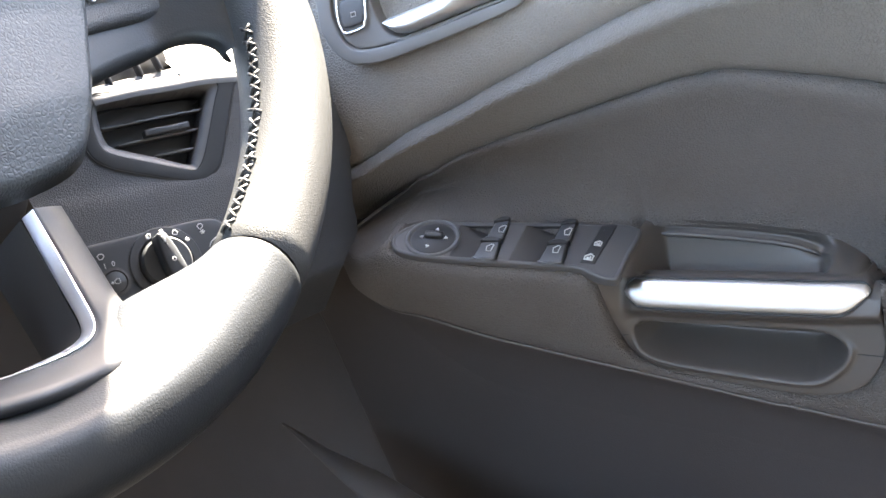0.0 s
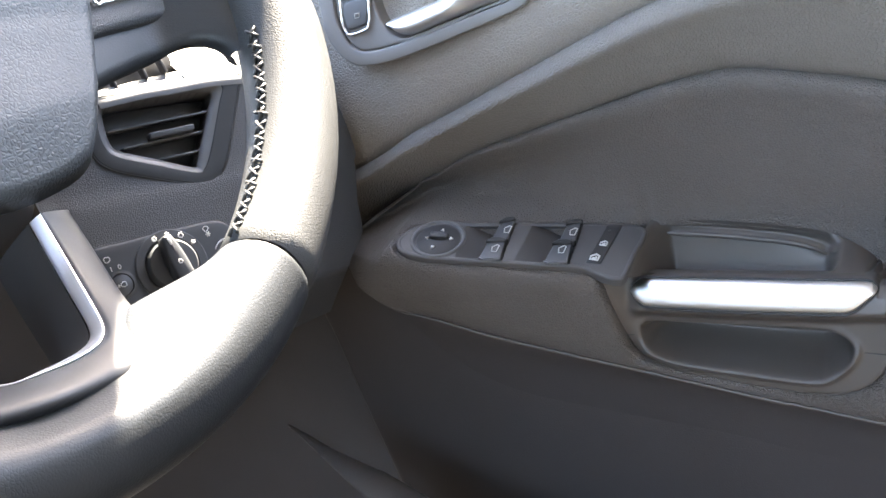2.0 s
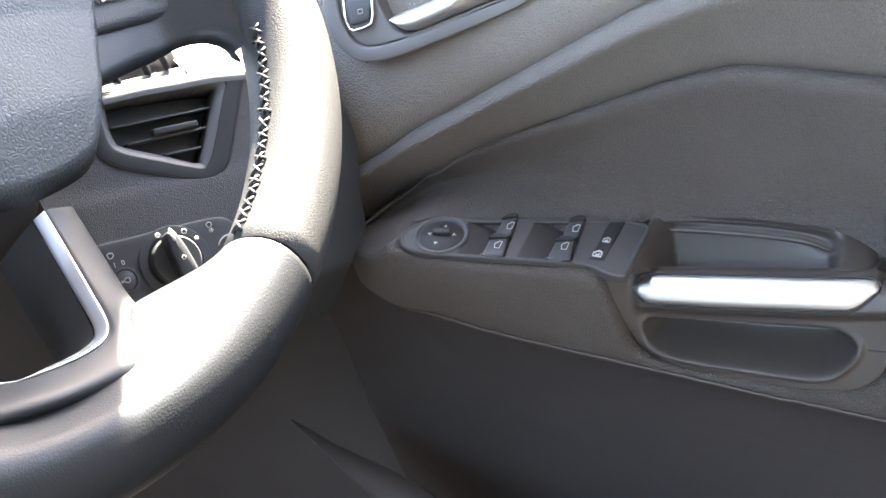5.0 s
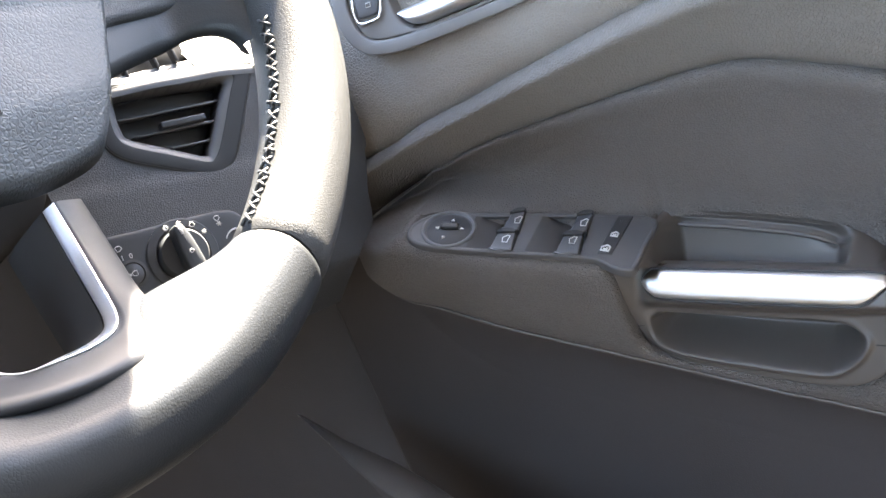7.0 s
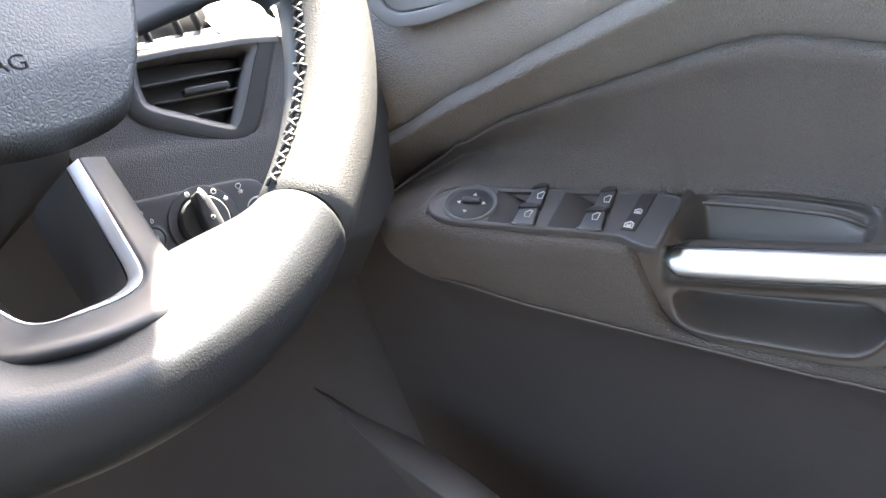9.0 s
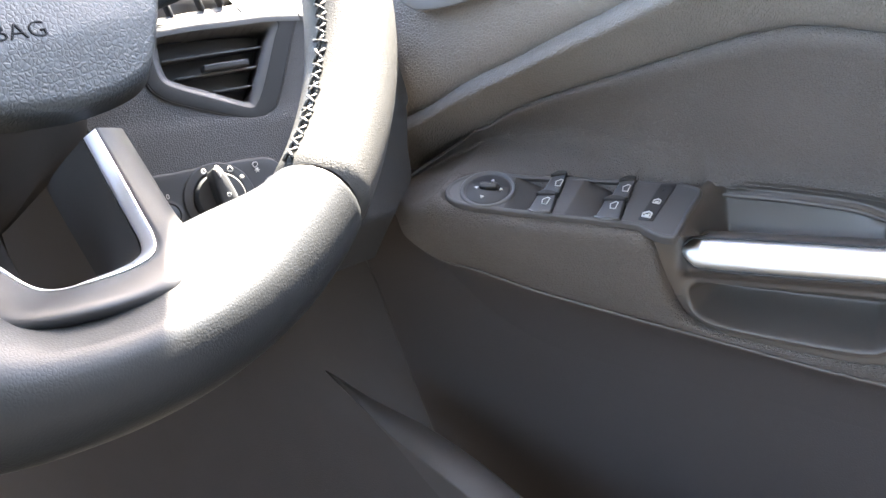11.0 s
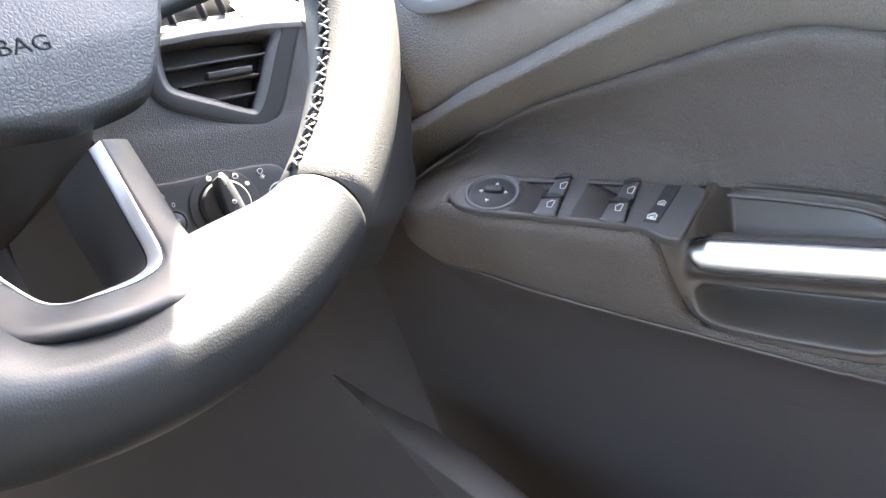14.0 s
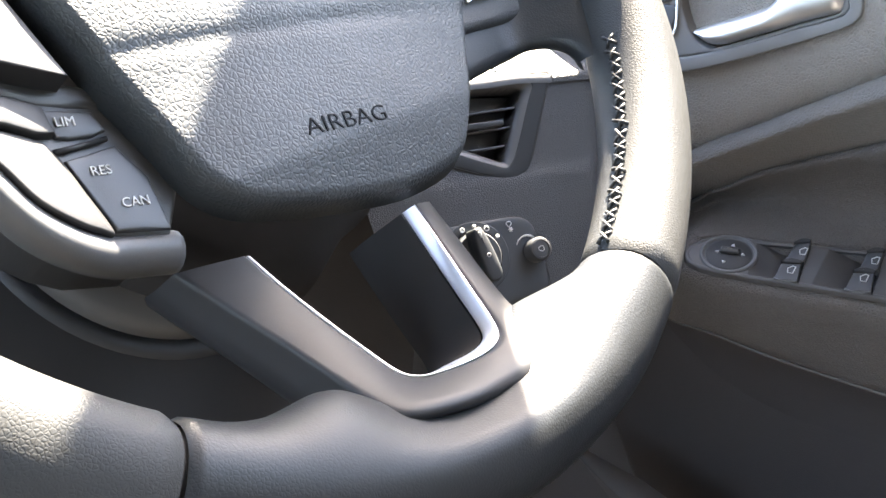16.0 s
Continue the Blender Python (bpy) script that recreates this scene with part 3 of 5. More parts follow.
FRONT_B = line([(-0.03, 0.0410), (-0.018, 0.0404), (0.0, 0.0392), (0.0133, 0.0375), (0.030, 0.0356), (0.0452, 0.0325), (0.055, 0.0312), (0.066, 0.0290), (0.075, 0.0262)])


def dash_height(a, b):
    """Relief of the fascia: the lower panel leans out below a soft crease; the end falls away towards the door."""
    step = 0.0012 / (1 + math.exp((b + 0.004 + 0.14 * a) / 0.0012)) - 1.6 * max(0.0, -0.064 - b) ** 1.05
    fall = -0.9 * max(0.0, a - (0.057 + 0.42 * b)) ** 1.15
    front = FRONT_B(max(-0.03, min(0.075, a)))
    top = -2.2 * max(0.0, b - front) if a < 0.0225 else -1.6 * max(0.0, b - front + 0.0015)
    return step + fall + top + 0.0008


# its right end follows the door's inner face
FASCIA_END = line([(0.12, 0.246), (0.0, 0.246), (-0.019, 0.240), (-0.037, 0.231), (-0.052, 0.225), (-0.065, 0.207), (-0.09, 0.190)])
rws = []
for i in range(111):
    row = []
    for j in range(91):
        b = -0.080 + 0.18 * j / 90
        a1 = (FASCIA_END(b) - 0.16 - DU.x * b) / DR.x
        a = -0.058 + (a1 + 0.058) * i / 110
        row.append((a, b, dash_height(a, b)))
    rws.append(row)
FASCIA_ROWS = rws
part("dash_top", pillow([(-0.9, -0.2), (0.070, -0.2), (0.110, -0.17), (0.17, -0.10), (0.17, 0.35), (-0.9, 0.35)], -0.04, 0.0, 0.02, 0.0, 1, 4, False), DASH, dash, "grained dashboard top", m=DASH_M.inverted() @ pose(0.14, 0.31, 0.553, 4, 0, 0))

# ---------------------------------------------------------------- air vent
vent = thing("air_vent", DASH_M.copy(), "black dashboard air vent with slanted slats and sunlit cap", "air vent")
V_OUTER = [(-0.0185, 0.0405), (-0.0082, 0.0398), (0.0133, 0.0374), (0.0385, 0.0343), (0.0452, 0.0322), (0.0412, 0.0258), (0.0355, 0.0173), (0.0280, 0.0058), (0.0208, -0.0038), (0.0155, -0.0070), (0.0098, -0.0080), (0.0025, -0.0049), (-0.0099, 0.0018), (-0.0240, 0.0105), (-0.0290, 0.0190), (-0.0270, 0.0320)]
V_INNER = [(-0.0165, 0.0368), (-0.0080, 0.0365), (0.0130, 0.0335), (0.0272, 0.0306), (0.0298, 0.0285), (0.0262, 0.0235), (0.0232, 0.0192), (0.0182, 0.0120), (0.0132, 0.0050), (0.0108, 0.0017), (0.0092, 0.0008), (0.0030, 0.0044), (-0.0030, 0.0084), (-0.0172, 0.0172), (-0.0200, 0.0215), (-0.0192, 0.0310)]
V_MID = [(p[0] * 0.66 + q[0] * 0.34, p[1] * 0.66 + q[1] * 0.34) for p, q in zip(V_INNER, V_OUTER)]
auto_smooth(part("bezel", ring_plate(V_OUTER, V_MID, -0.012, 0.0017, 0.0007, 5), VENT_GREY, vent, "satin black vent surround"), 50)
lo, li = curve2([(x, y, 0) for x, y in V_MID], True, 5), curve2([(x, y, 0) for x, y in V_INNER], True, 5)
part("chamfer", lattice([[(p.x, p.y, 0.0014), (p.x * 0.6 + q.x * 0.4, p.y * 0.6 + q.y * 0.4, 0.0008), (q.x, q.y, -0.0008), (q.x, q.y, -0.012)] for p, q in zip(lo, li)], True), PANEL, vent, "sloping inner edge of the surround")
# fascia with the opening for the vent
loop = curve2([(x * 0.45 + u * 0.55, y * 0.45 + v * 0.55, 0) for (x, y), (u, v) in zip(V_INNER, V_OUTER)], True, 4)


def inside(a, b):
    hit = False
    for i in range(len(loop)):
        p, q = loop[i - 1], loop[i]
        if (p.y > b) != (q.y > b) and a < p.x + (b - p.y) / (q.y - p.y) * (q.x - p.x):
            hit = not hit
    return hit


bm = lattice(FASCIA_ROWS)
bmesh.ops.delete(bm, geom=[f for f in bm.faces if inside(f.calc_center_median().x, f.calc_center_median().y)], context="FACES")
part("vent_gap", tube([(q.x, q.y, 0.0010) for q in curve2([(x * 1.008, y * 1.008, 0) for x, y in V_OUTER], True, 5)], 0.0005, 6, True), INK, dash, "thin dark gap round the vent")
part("fascia", bm, DASH, dash, "grained dashboard fascia")
part("recess", box(-0.10, 0.0235, 0.036, 0.085, -0.030, -0.012), BLACK, dash, "dark recess above the vent")
part("duct", pillow(V_INNER, -0.034, -0.0130, 0.001, 0, 4), PANEL, vent, "dark duct")
part("duct_wall", lattice([[(q.x, q.y, -0.0012), (q.x, q.y, -0.028)] for q in curve2([(x, y, 0) for x, y in V_INNER], True, 4)], True), PANEL, vent)
for b, a0, a1 in ((0.0262, -0.0185, 0.0270), (0.0178, -0.0150, 0.0215), (0.0098, -0.0020, 0.0160)):
    auto_smooth(part("slat", box(a0, a1, -0.0005, 0.0005, -0.007, 0.0050, 0.0003), PANEL, vent, "thin black slat", m=pose(0, b, -0.0080, 9, 0, -6)), 60)
auto_smooth(part("lever", box(-0.0035, 0.0165, -0.0014, 0.0014, -0.004, 0.0022, 0.0007, 3), DASH_PANEL, vent, "grey sliding lever", m=pose(0, 0.0192, -0.0015, 6, 0, -6)), 60)
# hood over the vent: a rounded ledge and a broader cap that the sun strikes


def hood(a0, a1, front, back, n=14):
    """Rounded sloping top between two lines b = front(a), back(a) of the fascia, falling away behind."""
    rws = []
    for k in range(n + 1):
        a = a0 + (a1 - a0) * k / n
        f, b = front(a), back(a)
        rws.append([(a, f - 0.0042, 0.0019), (a, f - 0.0022, 0.0021), (a, f - 0.0004, 0.0017), (a, f + 0.0008, 0.0009), (a, f + 0.0018, -0.0003), (a, f + (b - f) * 0.35, -0.9 * (b - f) * 0.35), (a, f + (b - f) * 0.7, -0.9 * (b - f) * 0.7), (a, b, -0.9 * (b - f)), (a, b - 0.001, -0.9 * (b - f) - 0.005), (a, b - 0.012, -0.9 * (b - f) - 0.02)])
    return lattice(rws)


part("ledge", hood(-0.0185, 0.0240, FRONT_B, lambda a: 0.0455 - 0.03 * a), PANEL, vent, "smooth grey ledge over the vent")
part("cap", hood(0.0225, 0.0452, FRONT_B, lambda a: 0.0800), PANEL, vent, "smooth grey cap")
part("cap_cheek", hood(0.0459, 0.0760, FRONT_B, lambda a: 0.0790 - 14.0 * max(0.0, a - 0.062) ** 2, 24), DASH, vent, "grained end of the hood")
for a in (-0.004, 0.010, 0.019):
    part("clip", box(a - 0.0007, a + 0.0007, 0.044, 0.0520, -0.010, -0.004, 0.0004), SATIN, vent, "small pale clip", m=pose(0, 0, 0, 0, 0, 3))

# ---------------------------------------------------------------- light switch
lights = thing("light_switch_panel", DASH_M.copy(), "dark light switch panel with a round knob and white symbols", "light switch")
SWITCH_OUT = [(-0.0505, -0.0185), (-0.030, -0.0192), (-0.011, -0.0213), (0.0055, -0.0238), (0.0112, -0.0280), (0.0125, -0.0340), (0.0118, -0.0520), (0.0075, -0.0575), (-0.015, -0.0585), (-0.040, -0.0560), (-0.0515, -0.0520), (-0.0540, -0.035)]
part("plate_gap", tube([(q.x, q.y, 0.0015) for q in curve2([(x, y, 0) for x, y in SWITCH_OUT], True, 5)], 0.0006, 6, True), INK, lights, "thin dark gap round the plate")
plate = auto_smooth(part("plate", pillow(SWITCH_OUT, -0.004, 0.0030, 0.0014, 0.0, 5), DASH_PANEL, lights, "dark blue-grey plate"), 50)
KN = (-0.0185, -0.0352)
auto_smooth(part("knob_ring", lathe([(0.0152, 0.0022), (0.0152, 0.0036), (0.0147, 0.0041), (0.0116, 0.0043), (0.0112, 0.0038), (0.0110, 0.0022)], 56), DASH_PANEL, lights, "flat dark ring round the knob", m=pose(*KN, 0)), 40)
knob = part("knob", lathe([(0.0106, 0.0030), (0.0104, 0.0062), (0.0096, 0.0072), (0.0, 0.0074)], 56), DASH_PANEL, lights, "round rotary knob", m=pose(*KN, 0))
auto_smooth(knob, 40)
grip = part("grip", pillow([(-0.0030, -0.0108), (0.0030, -0.0108), (0.0036, 0.0), (0.0022, 0.0098), (0.0, 0.0112), (-0.0022, 0.0098), (-0.0036, 0.0)], 0.006, 0.0155, 0.0014, 0.0003, 4, 4), DASH_PANEL, knob, "raised grip bar", m=pose(0, 0, 0, 0, 0, 4))
part("pointer", pillow([(-0.0005, 0.0066), (0.0005, 0.0066), (0.0007, 0.0095), (-0.0007, 0.0095)], 0.0150, 0.0160, 0.0002, 0, 1, 1, False), PRINT, grip, "white pointer mark")
part("mark", lathe([(0.0009, 0.0156), (0.0009, 0.01605), (0.0006, 0.01605), (0.0006, 0.0156)], 16), PRINT, grip, "white ring mark", m=pose(0, -0.001, 0))


def symbol(parent, a, b, h, kind, s=0.0011, turn=0.0):
    """Small white printed sign: a ring, a lamp shape or rays, drawn as raised bars."""
    m = pose(a, b, h, 0, 0, turn)
    if kind == "ring":
        bm = lathe([(s, 0), (s, 0.0002), (s * 0.65, 0.0002), (s * 0.65, 0)], 18)
    elif kind == "lamp":
        bm = tube([(s * x, s * y, 0.0001) for x, y in ((-0.9, 0.7), (-0.1, 0.9), (0.8, 0.5), (0.9, 0), (0.8, -0.5), (-0.1, -0.9), (-0.9, -0.7))], s * 0.17, 5, True)
    elif kind == "arc":
        bm = tube([(0.0055 * math.cos(q), 0.0055 * math.sin(q), 0.0001) for q in [radians(40 + 110 * k / 12) for k in range(13)]], lambda t: 0.0002 + 0.0004 * (1 - t), 5)
    else:
        bm = bmesh.new()
        for k in range(3):
            q = bmesh.ops.create_cube(bm, size=1)["verts"]
            bmesh.ops.scale(bm, vec=(s * 0.35, s * 1.7, 0.0002), verts=q)
            bmesh.ops.rotate(bm, verts=q, cent=(0, 0, 0), matrix=Matrix.Rotation(radians(60 * k), 3, "Z"))
    return part("symbol", bm, PRINT, parent, "small white sign", m=m)


for ang, kind in ((104, "ring"), (78, "rays"), (52, "lamp"), (26, "rays")):
    symbol(plate, KN[0] + 0.0128 * math.cos(radians(ang)), KN[1] + 0.0128 * math.sin(radians(ang)), 0.0052, kind, 0.0011, ang - 90)
symbol(plate, 0.0010, -0.0285, 0.0031, "rays", 0.0013, 20)
symbol(plate, 0.0010, -0.0260, 0.0031, "lamp", 0.0012, 20)
symbol(plate, 0.0060, -0.0385, 0.0031, "arc")
symbol(plate, -0.0420, -0.0235, 0.0031, "lamp", 0.0013, 10)
for txt, a, b in (("2", -0.0455, -0.0285), ("1", -0.0420, -0.0278), ("0", -0.0385, -0.0280)):
    letters("digit", txt, 0.0030, PRINT, plate, pose(a, b, 0.0031, 0, 0, -4), "white printed digit")
dim = auto_smooth(part("dimmer_knob", lathe([(0.0052, 0.002), (0.0052, 0.0090), (0.0046, 0.0100), (0.0038, 0.0102), (0.0036, 0.0096), (0.0, 0.0096)], 32), BUTTON, lights, "small round dimmer knob", m=pose(0.0085, -0.0405, 0)), 45)
symbol(dim, 0, 0, 0.0097, "lamp", 0.0013, 180)
auto_smooth(part("fog_ring", lathe([(0.0060, 0.0025), (0.0060, 0.0034), (0.0048, 0.0036), (0.0044, 0.0030)], 32), BLACK, lights, "black ring round the fog-lamp button", m=pose(-0.0405, -0.0352, 0)), 45)
fog = auto_smooth(part("fog_button", lathe([(0.0043, 0.002), (0.0043, 0.0032), (0.0040, 0.0034), (0.0, 0.0034)], 32), BUTTON, lights, "round fog-lamp button", m=pose(-0.0405, -0.0352, 0)), 45)
symbol(fog, 0.0006, 0, 0.0034, "lamp", 0.0012, 180)
symbol(fog, -0.0014, 0, 0.0034, "rays", 0.0008)

# ---------------------------------------------------------------- driver's door
door = thing("car_door", Matrix.Identity(4), "closed dark grey car door with armrest and silver pull handle", "car door")
BELT = line([(0.16, 0.405), (0.10, 0.432), (0.044, 0.455), (0.010, 0.467), (-0.013, 0.477), (-0.040, 0.4855), (-0.061, 0.493), (-0.088, 0.502), (-0.117, 0.512), (-0.144, 0.520), (-0.175, 0.5265), (-0.21, 0.528), (-0.26, 0.524), (-0.35, 0.508), (-0.6, 0.46)])
INSERT = line([(0.16, 0.375), (0.080, 0.390), (0.060, 0.398), (0.050, 0.408), (0.042, 0.420), (0.034, 0.431), (0.024, 0.4395), (0.001, 0.4500), (-0.0187, 0.4545), (-0.030, 0.4595), (-0.051, 0.4660), (-0.097, 0.4760), (-0.138, 0.4845), (-0.156, 0.4868), (-0.174, 0.4870), (-0.216, 0.4775), (-0.229, 0.4735), (-0.28, 0.455), (-0.35, 0.43), (-0.6, 0.36)])
ARM_TOP = line([(-0.0050, 0.4420), (-0.0158, 0.4395), (-0.022, 0.4393), (-0.030, 0.4384), (-0.044, 0.4357), (-0.069, 0.4316), (-0.091, 0.4277), (-0.109, 0.4220), (-0.125, 0.4200), (-0.1453, 0.4182), (-0.165, 0.4158), (-0.1815, 0.4130), (-0.1996, 0.4090), (-0.2101, 0.4026), (-0.2173, 0.3952), (-0.2215, 0.3900), (-0.25, 0.385), (-0.6, 0.37)])
INS_X = line([(0.16, 0.262), (0.02, 0.262), (0.004, 0.2560), (-0.001, 0.2500), (-0.006, 0.2410), (-0.0158, 0.2310), (-0.022, 0.2345), (-0.030, 0.2385), (-0.044, 0.2415), (-0.069, 0.2495), (-0.091, 0.2560), (-0.109, 0.2605), (-0.130, 0.2660), (-0.160, 0.2680), (-0.6, 0.268)])
ARM_LOW = line([(0.16, 0.43), (0.03, 0.43), (0.0186, 0.4190), (0.0147, 0.4105), (0.001, 0.3997), (-0.0198, 0.3947), (-0.0468, 0.3844), (-0.0726, 0.3754), (-0.1098, 0.3630), (-0.1461, 0.3521), (-0.181, 0.3428), (-0.218, 0.3341), (-0.30, 0.318), (-0.6, 0.28)])
LOW_X = line([(0.03, 0.224), (0.0185, 0.222), (0.0147, 0.220), (0.001, 0.220), (-0.02, 0.221), (-0.0468, 0.224), (-0.0726, 0.228), (-0.11, 0.234), (-0.146, 0.238), (-0.181, 0.240), (-0.218, 0.242), (-0.6, 0.244)])
YS = [0.072 - 0.672 * (k / 260) for k in range(261)]

strip("upper_trim", [0.150] + YS, lambda y: BELT(y) - 0.006, lambda y: 0.638, [(0, 0.2610), (0.047, 0.2565), (0.106, 0.2548), (0.188, 0.2560), (0.35, 0.2625), (0.70, 0.2790), (0.96, 0.2930), (1.0, 0.3020)], UPPER, door, "grained dark grey upper door trim")
part("window_ledge", box(0.300, 0.40, -0.62, 0.16, 0.58, 0.639, 0.006), PLASTIC, door, "grained ledge under the window")
strip("middle_panel", YS, lambda y: INSERT(y) - 0.004, BELT, [(0, 0.2680), (0.04, 0.2630), (0.08, 0.2602), (0.14, 0.2583), (0.3, 0.2555), (0.5, 0.2522), (0.58, 0.2507), (0.64, 0.2496), (0.69, 0.2485), (0.73, 0.2480), (0.77, 0.2482), (0.84, 0.2496), (0.90, 0.2513), (0.95, 0.2532), (0.978, 0.2552), (1.0, 0.2620)], PLASTIC, door, "grained dark grey middle door panel with a rolled edge")
TIP, ROOT = 0.0233, -0.0120


def round_tip(points):
    """z or x along the rounded front end of the pad, as a smooth function of y."""
    f = line([(math.sqrt(max(0.0, TIP - y)), v) for y, v in points])
    return lambda y: f(math.sqrt(max(0.0, TIP - y)))


TIP_UP_Z = round_tip([(TIP, 0.4262), (0.0228, 0.4305), (0.0219, 0.4340), (0.0188, 0.4366), (0.0124, 0.4402), (0.0048, 0.4437), (-0.004, 0.4472), (ROOT, 0.4510)])
TIP_UP_X = round_tip([(TIP, 0.2285), (0.0228, 0.2320), (0.0219, 0.2380), (0.0188, 0.2440), (0.0124, 0.2520), (0.0048, 0.2580), (-0.004, 0.2620), (ROOT, 0.2642)])
TIP_LOW_Z = round_tip([(TIP, 0.4262), (0.0228, 0.4235), (0.0207, 0.4204), (0.0165, 0.4128), (0.009, 0.4065), (-0.0025, 0.3998), (ROOT, 0.3966)])
TIP_LOW_X = round_tip([(TIP, 0.2285), (0.0228, 0.2252), (0.0207, 0.2235), (0.0165, 0.2210), (0.009, 0.2200), (-0.0025, 0.2198), (ROOT, 0.2202)])


def insert_section(y):
    """The insert at y, from the armrest up: a concave run-out, then the rolled top edge."""
    a, b = ARM_TOP(y) - 0.0012, INSERT(y)
    out = []
    for s, x0 in ((0, 0.2680), (0.03, 0.2685), (0.06, 0.2688), (0.10, 0.2689), (0.14, 0.2688), (0.19, 0.2683), (0.25, 0.2675), (0.35, 0.2660), (0.45, 0.2645), (0.57, 0.2628), (0.7, 0.2610), (0.79, 0.2588), (0.86, 0.2568), (0.925, 0.2552), (0.965, 0.2560), (0.985, 0.2585), (1.0, 0.2660)):
        e = 1 - (1 - min(1.0, s / 0.55)) ** 2
        out.append(Vector((INS_X(y) + (x0 - INS_X(y)) * e, y, a + (b - a) * s)))
    return out


def tip_rows(section, ends, n=40):
    """The section at ROOT drawn together towards the rounded tip between the two lines that bound the pad."""
    base = section
    low0, up0 = Vector(ends[0]), Vector(ends[1])
    out = []
    for k in range(n + 1):
        y = TIP - (TIP - ROOT) * (k / n) ** 2
        f = (TIP - y) / (TIP - ROOT)
        low = Vector((TIP_LOW_X(y), y, TIP_LOW_Z(y))) + (low0 - Vector((TIP_LOW_X(ROOT), ROOT, TIP_LOW_Z(ROOT)))) * f * f
        up = Vector((TIP_UP_X(y), y, TIP_UP_Z(y))) + (up0 - Vector((TIP_UP_X(ROOT), ROOT, TIP_UP_Z(ROOT)))) * f * f
        grow = math.sqrt(max(0.0, 1 - (1 - f) ** 2))
        row = []
        for p in base:
            c = (p - low0).dot(up0 - low0) / (up0 - low0).length_squared
            off = p - low0 - (up0 - low0) * c
            inwards = Vector((0.75, 0.60, -0.28)) * off.dot(Vector((0.75, 0.60, -0.28)))
            q = low + (up - low) * c + (inwards * (1 - f) + off * f) * grow
            row.append(q)
        out.append(row)
    return out


DOOR_FRONT = line([(0.46, 0.0400), (0.43, 0.0640), (0.398, 0.0731), (0.3637, 0.0670), (0.3233, 0.0598), (0.2828, 0.0519), (0.20, 0.036), (0.05, 0.0)])
LOWER_X = line([(0.46, 0.262), (0.42, 0.259), (0.39, 0.257), (0.36, 0.2555), (0.33, 0.254), (0.2, 0.254), (0.05, 0.258)])
rws = []
for k in range(60):
    z = 0.06 + 0.40 * k / 59
    y0 = DOOR_FRONT(z)
    row = [(0.300, y0 + 0.004, z), (0.262, y0 + 0.003, z), (0.2555, y0 + 0.0015, z), (0.2540, y0 - 0.001, z)]
    for t in [(q / 80) ** 1.3 for q in range(1, 81)]:
        y = y0 - 0.001 - 0.66 * t
        # the panel stands back behind the pull handle and the storage hole
        back = max(0.0, min(1.0, (z - 0.346) / 0.006)) * max(0.0, min(1.0, (-0.100 - y) / 0.006))
        back = max(back, max(0.0, min(1.0, (z - 0.385) / 0.010)) * max(0.0, min(1.0, (0.030 - y) / 0.010)))
        row.append((0.2540 + (LOWER_X(z) - 0.2540) * min(1.0, t * 9) + 0.05 * back, y, z))
    rws.append(row)
part("lower_panel", lattice(rws), LOWER, door, "matt dark grey lower door panel")
part("door_core", box(0.300, 0.40, -0.62, 0.06, 0.02, 0.585), BLACK, door, "inner door frame")

# switch panel frame: a to the rear, b towards the window, n up
PC = Vector((0.235, -0.073, 0.426))
PN = Vector((-0.30, -0.25, 0.92)).normalized()
PA = (Vector((0, -1, 0)) - PN * PN.dot(Vector((0, -1, 0)))).normalized()
PB = PN.cross(PA)
PANEL_M = Matrix((PA, PB, PN)).transposed().to_4x4()
PANEL_M.translation = PC


def flat(x, y):
    """Place on the switch panel of a point given by its world x and y."""
    z = PC.z - (PN.x * (x - PC.x) + PN.y * (y - PC.y)) / PN.z
    d = Vector((x, y, z)) - PC
    return (d.dot(PA), d.dot(PB))


def panel_z(x, y):
    return PC.z - (PN.x * (x - PC.x) + PN.y * (y - PC.y)) / PN.z


# padded armrest and insert: one teardrop with its tip at the front
SUR_LOW = line([(-0.1045, 0.4150), (-0.1055, 0.4124), (-0.108, 0.4053), (-0.1095, 0.3943), (-0.1106, 0.3797), (-0.1147, 0.3684), (-0.1271, 0.3605), (-0.1481, 0.3557), (-0.1803, 0.3506), (-0.1958, 0.3499), (-0.2049, 0.3510), (-0.2127, 0.3551), (-0.2183, 0.3618), (-0.2209, 0.3676), (-0.2222, 0.3760), (-0.2230, 0.39)])
EDGE_X = line([(0.0, 0.2110), (-0.012, 0.2093), (-0.027, 0.2085), (-0.041, 0.2100), (-0.059, 0.2134), (-0.089, 0.2200), (-0.112, 0.2250), (-0.14, 0.2300), (-0.18, 0.2340), (-0.6, 0.239)])


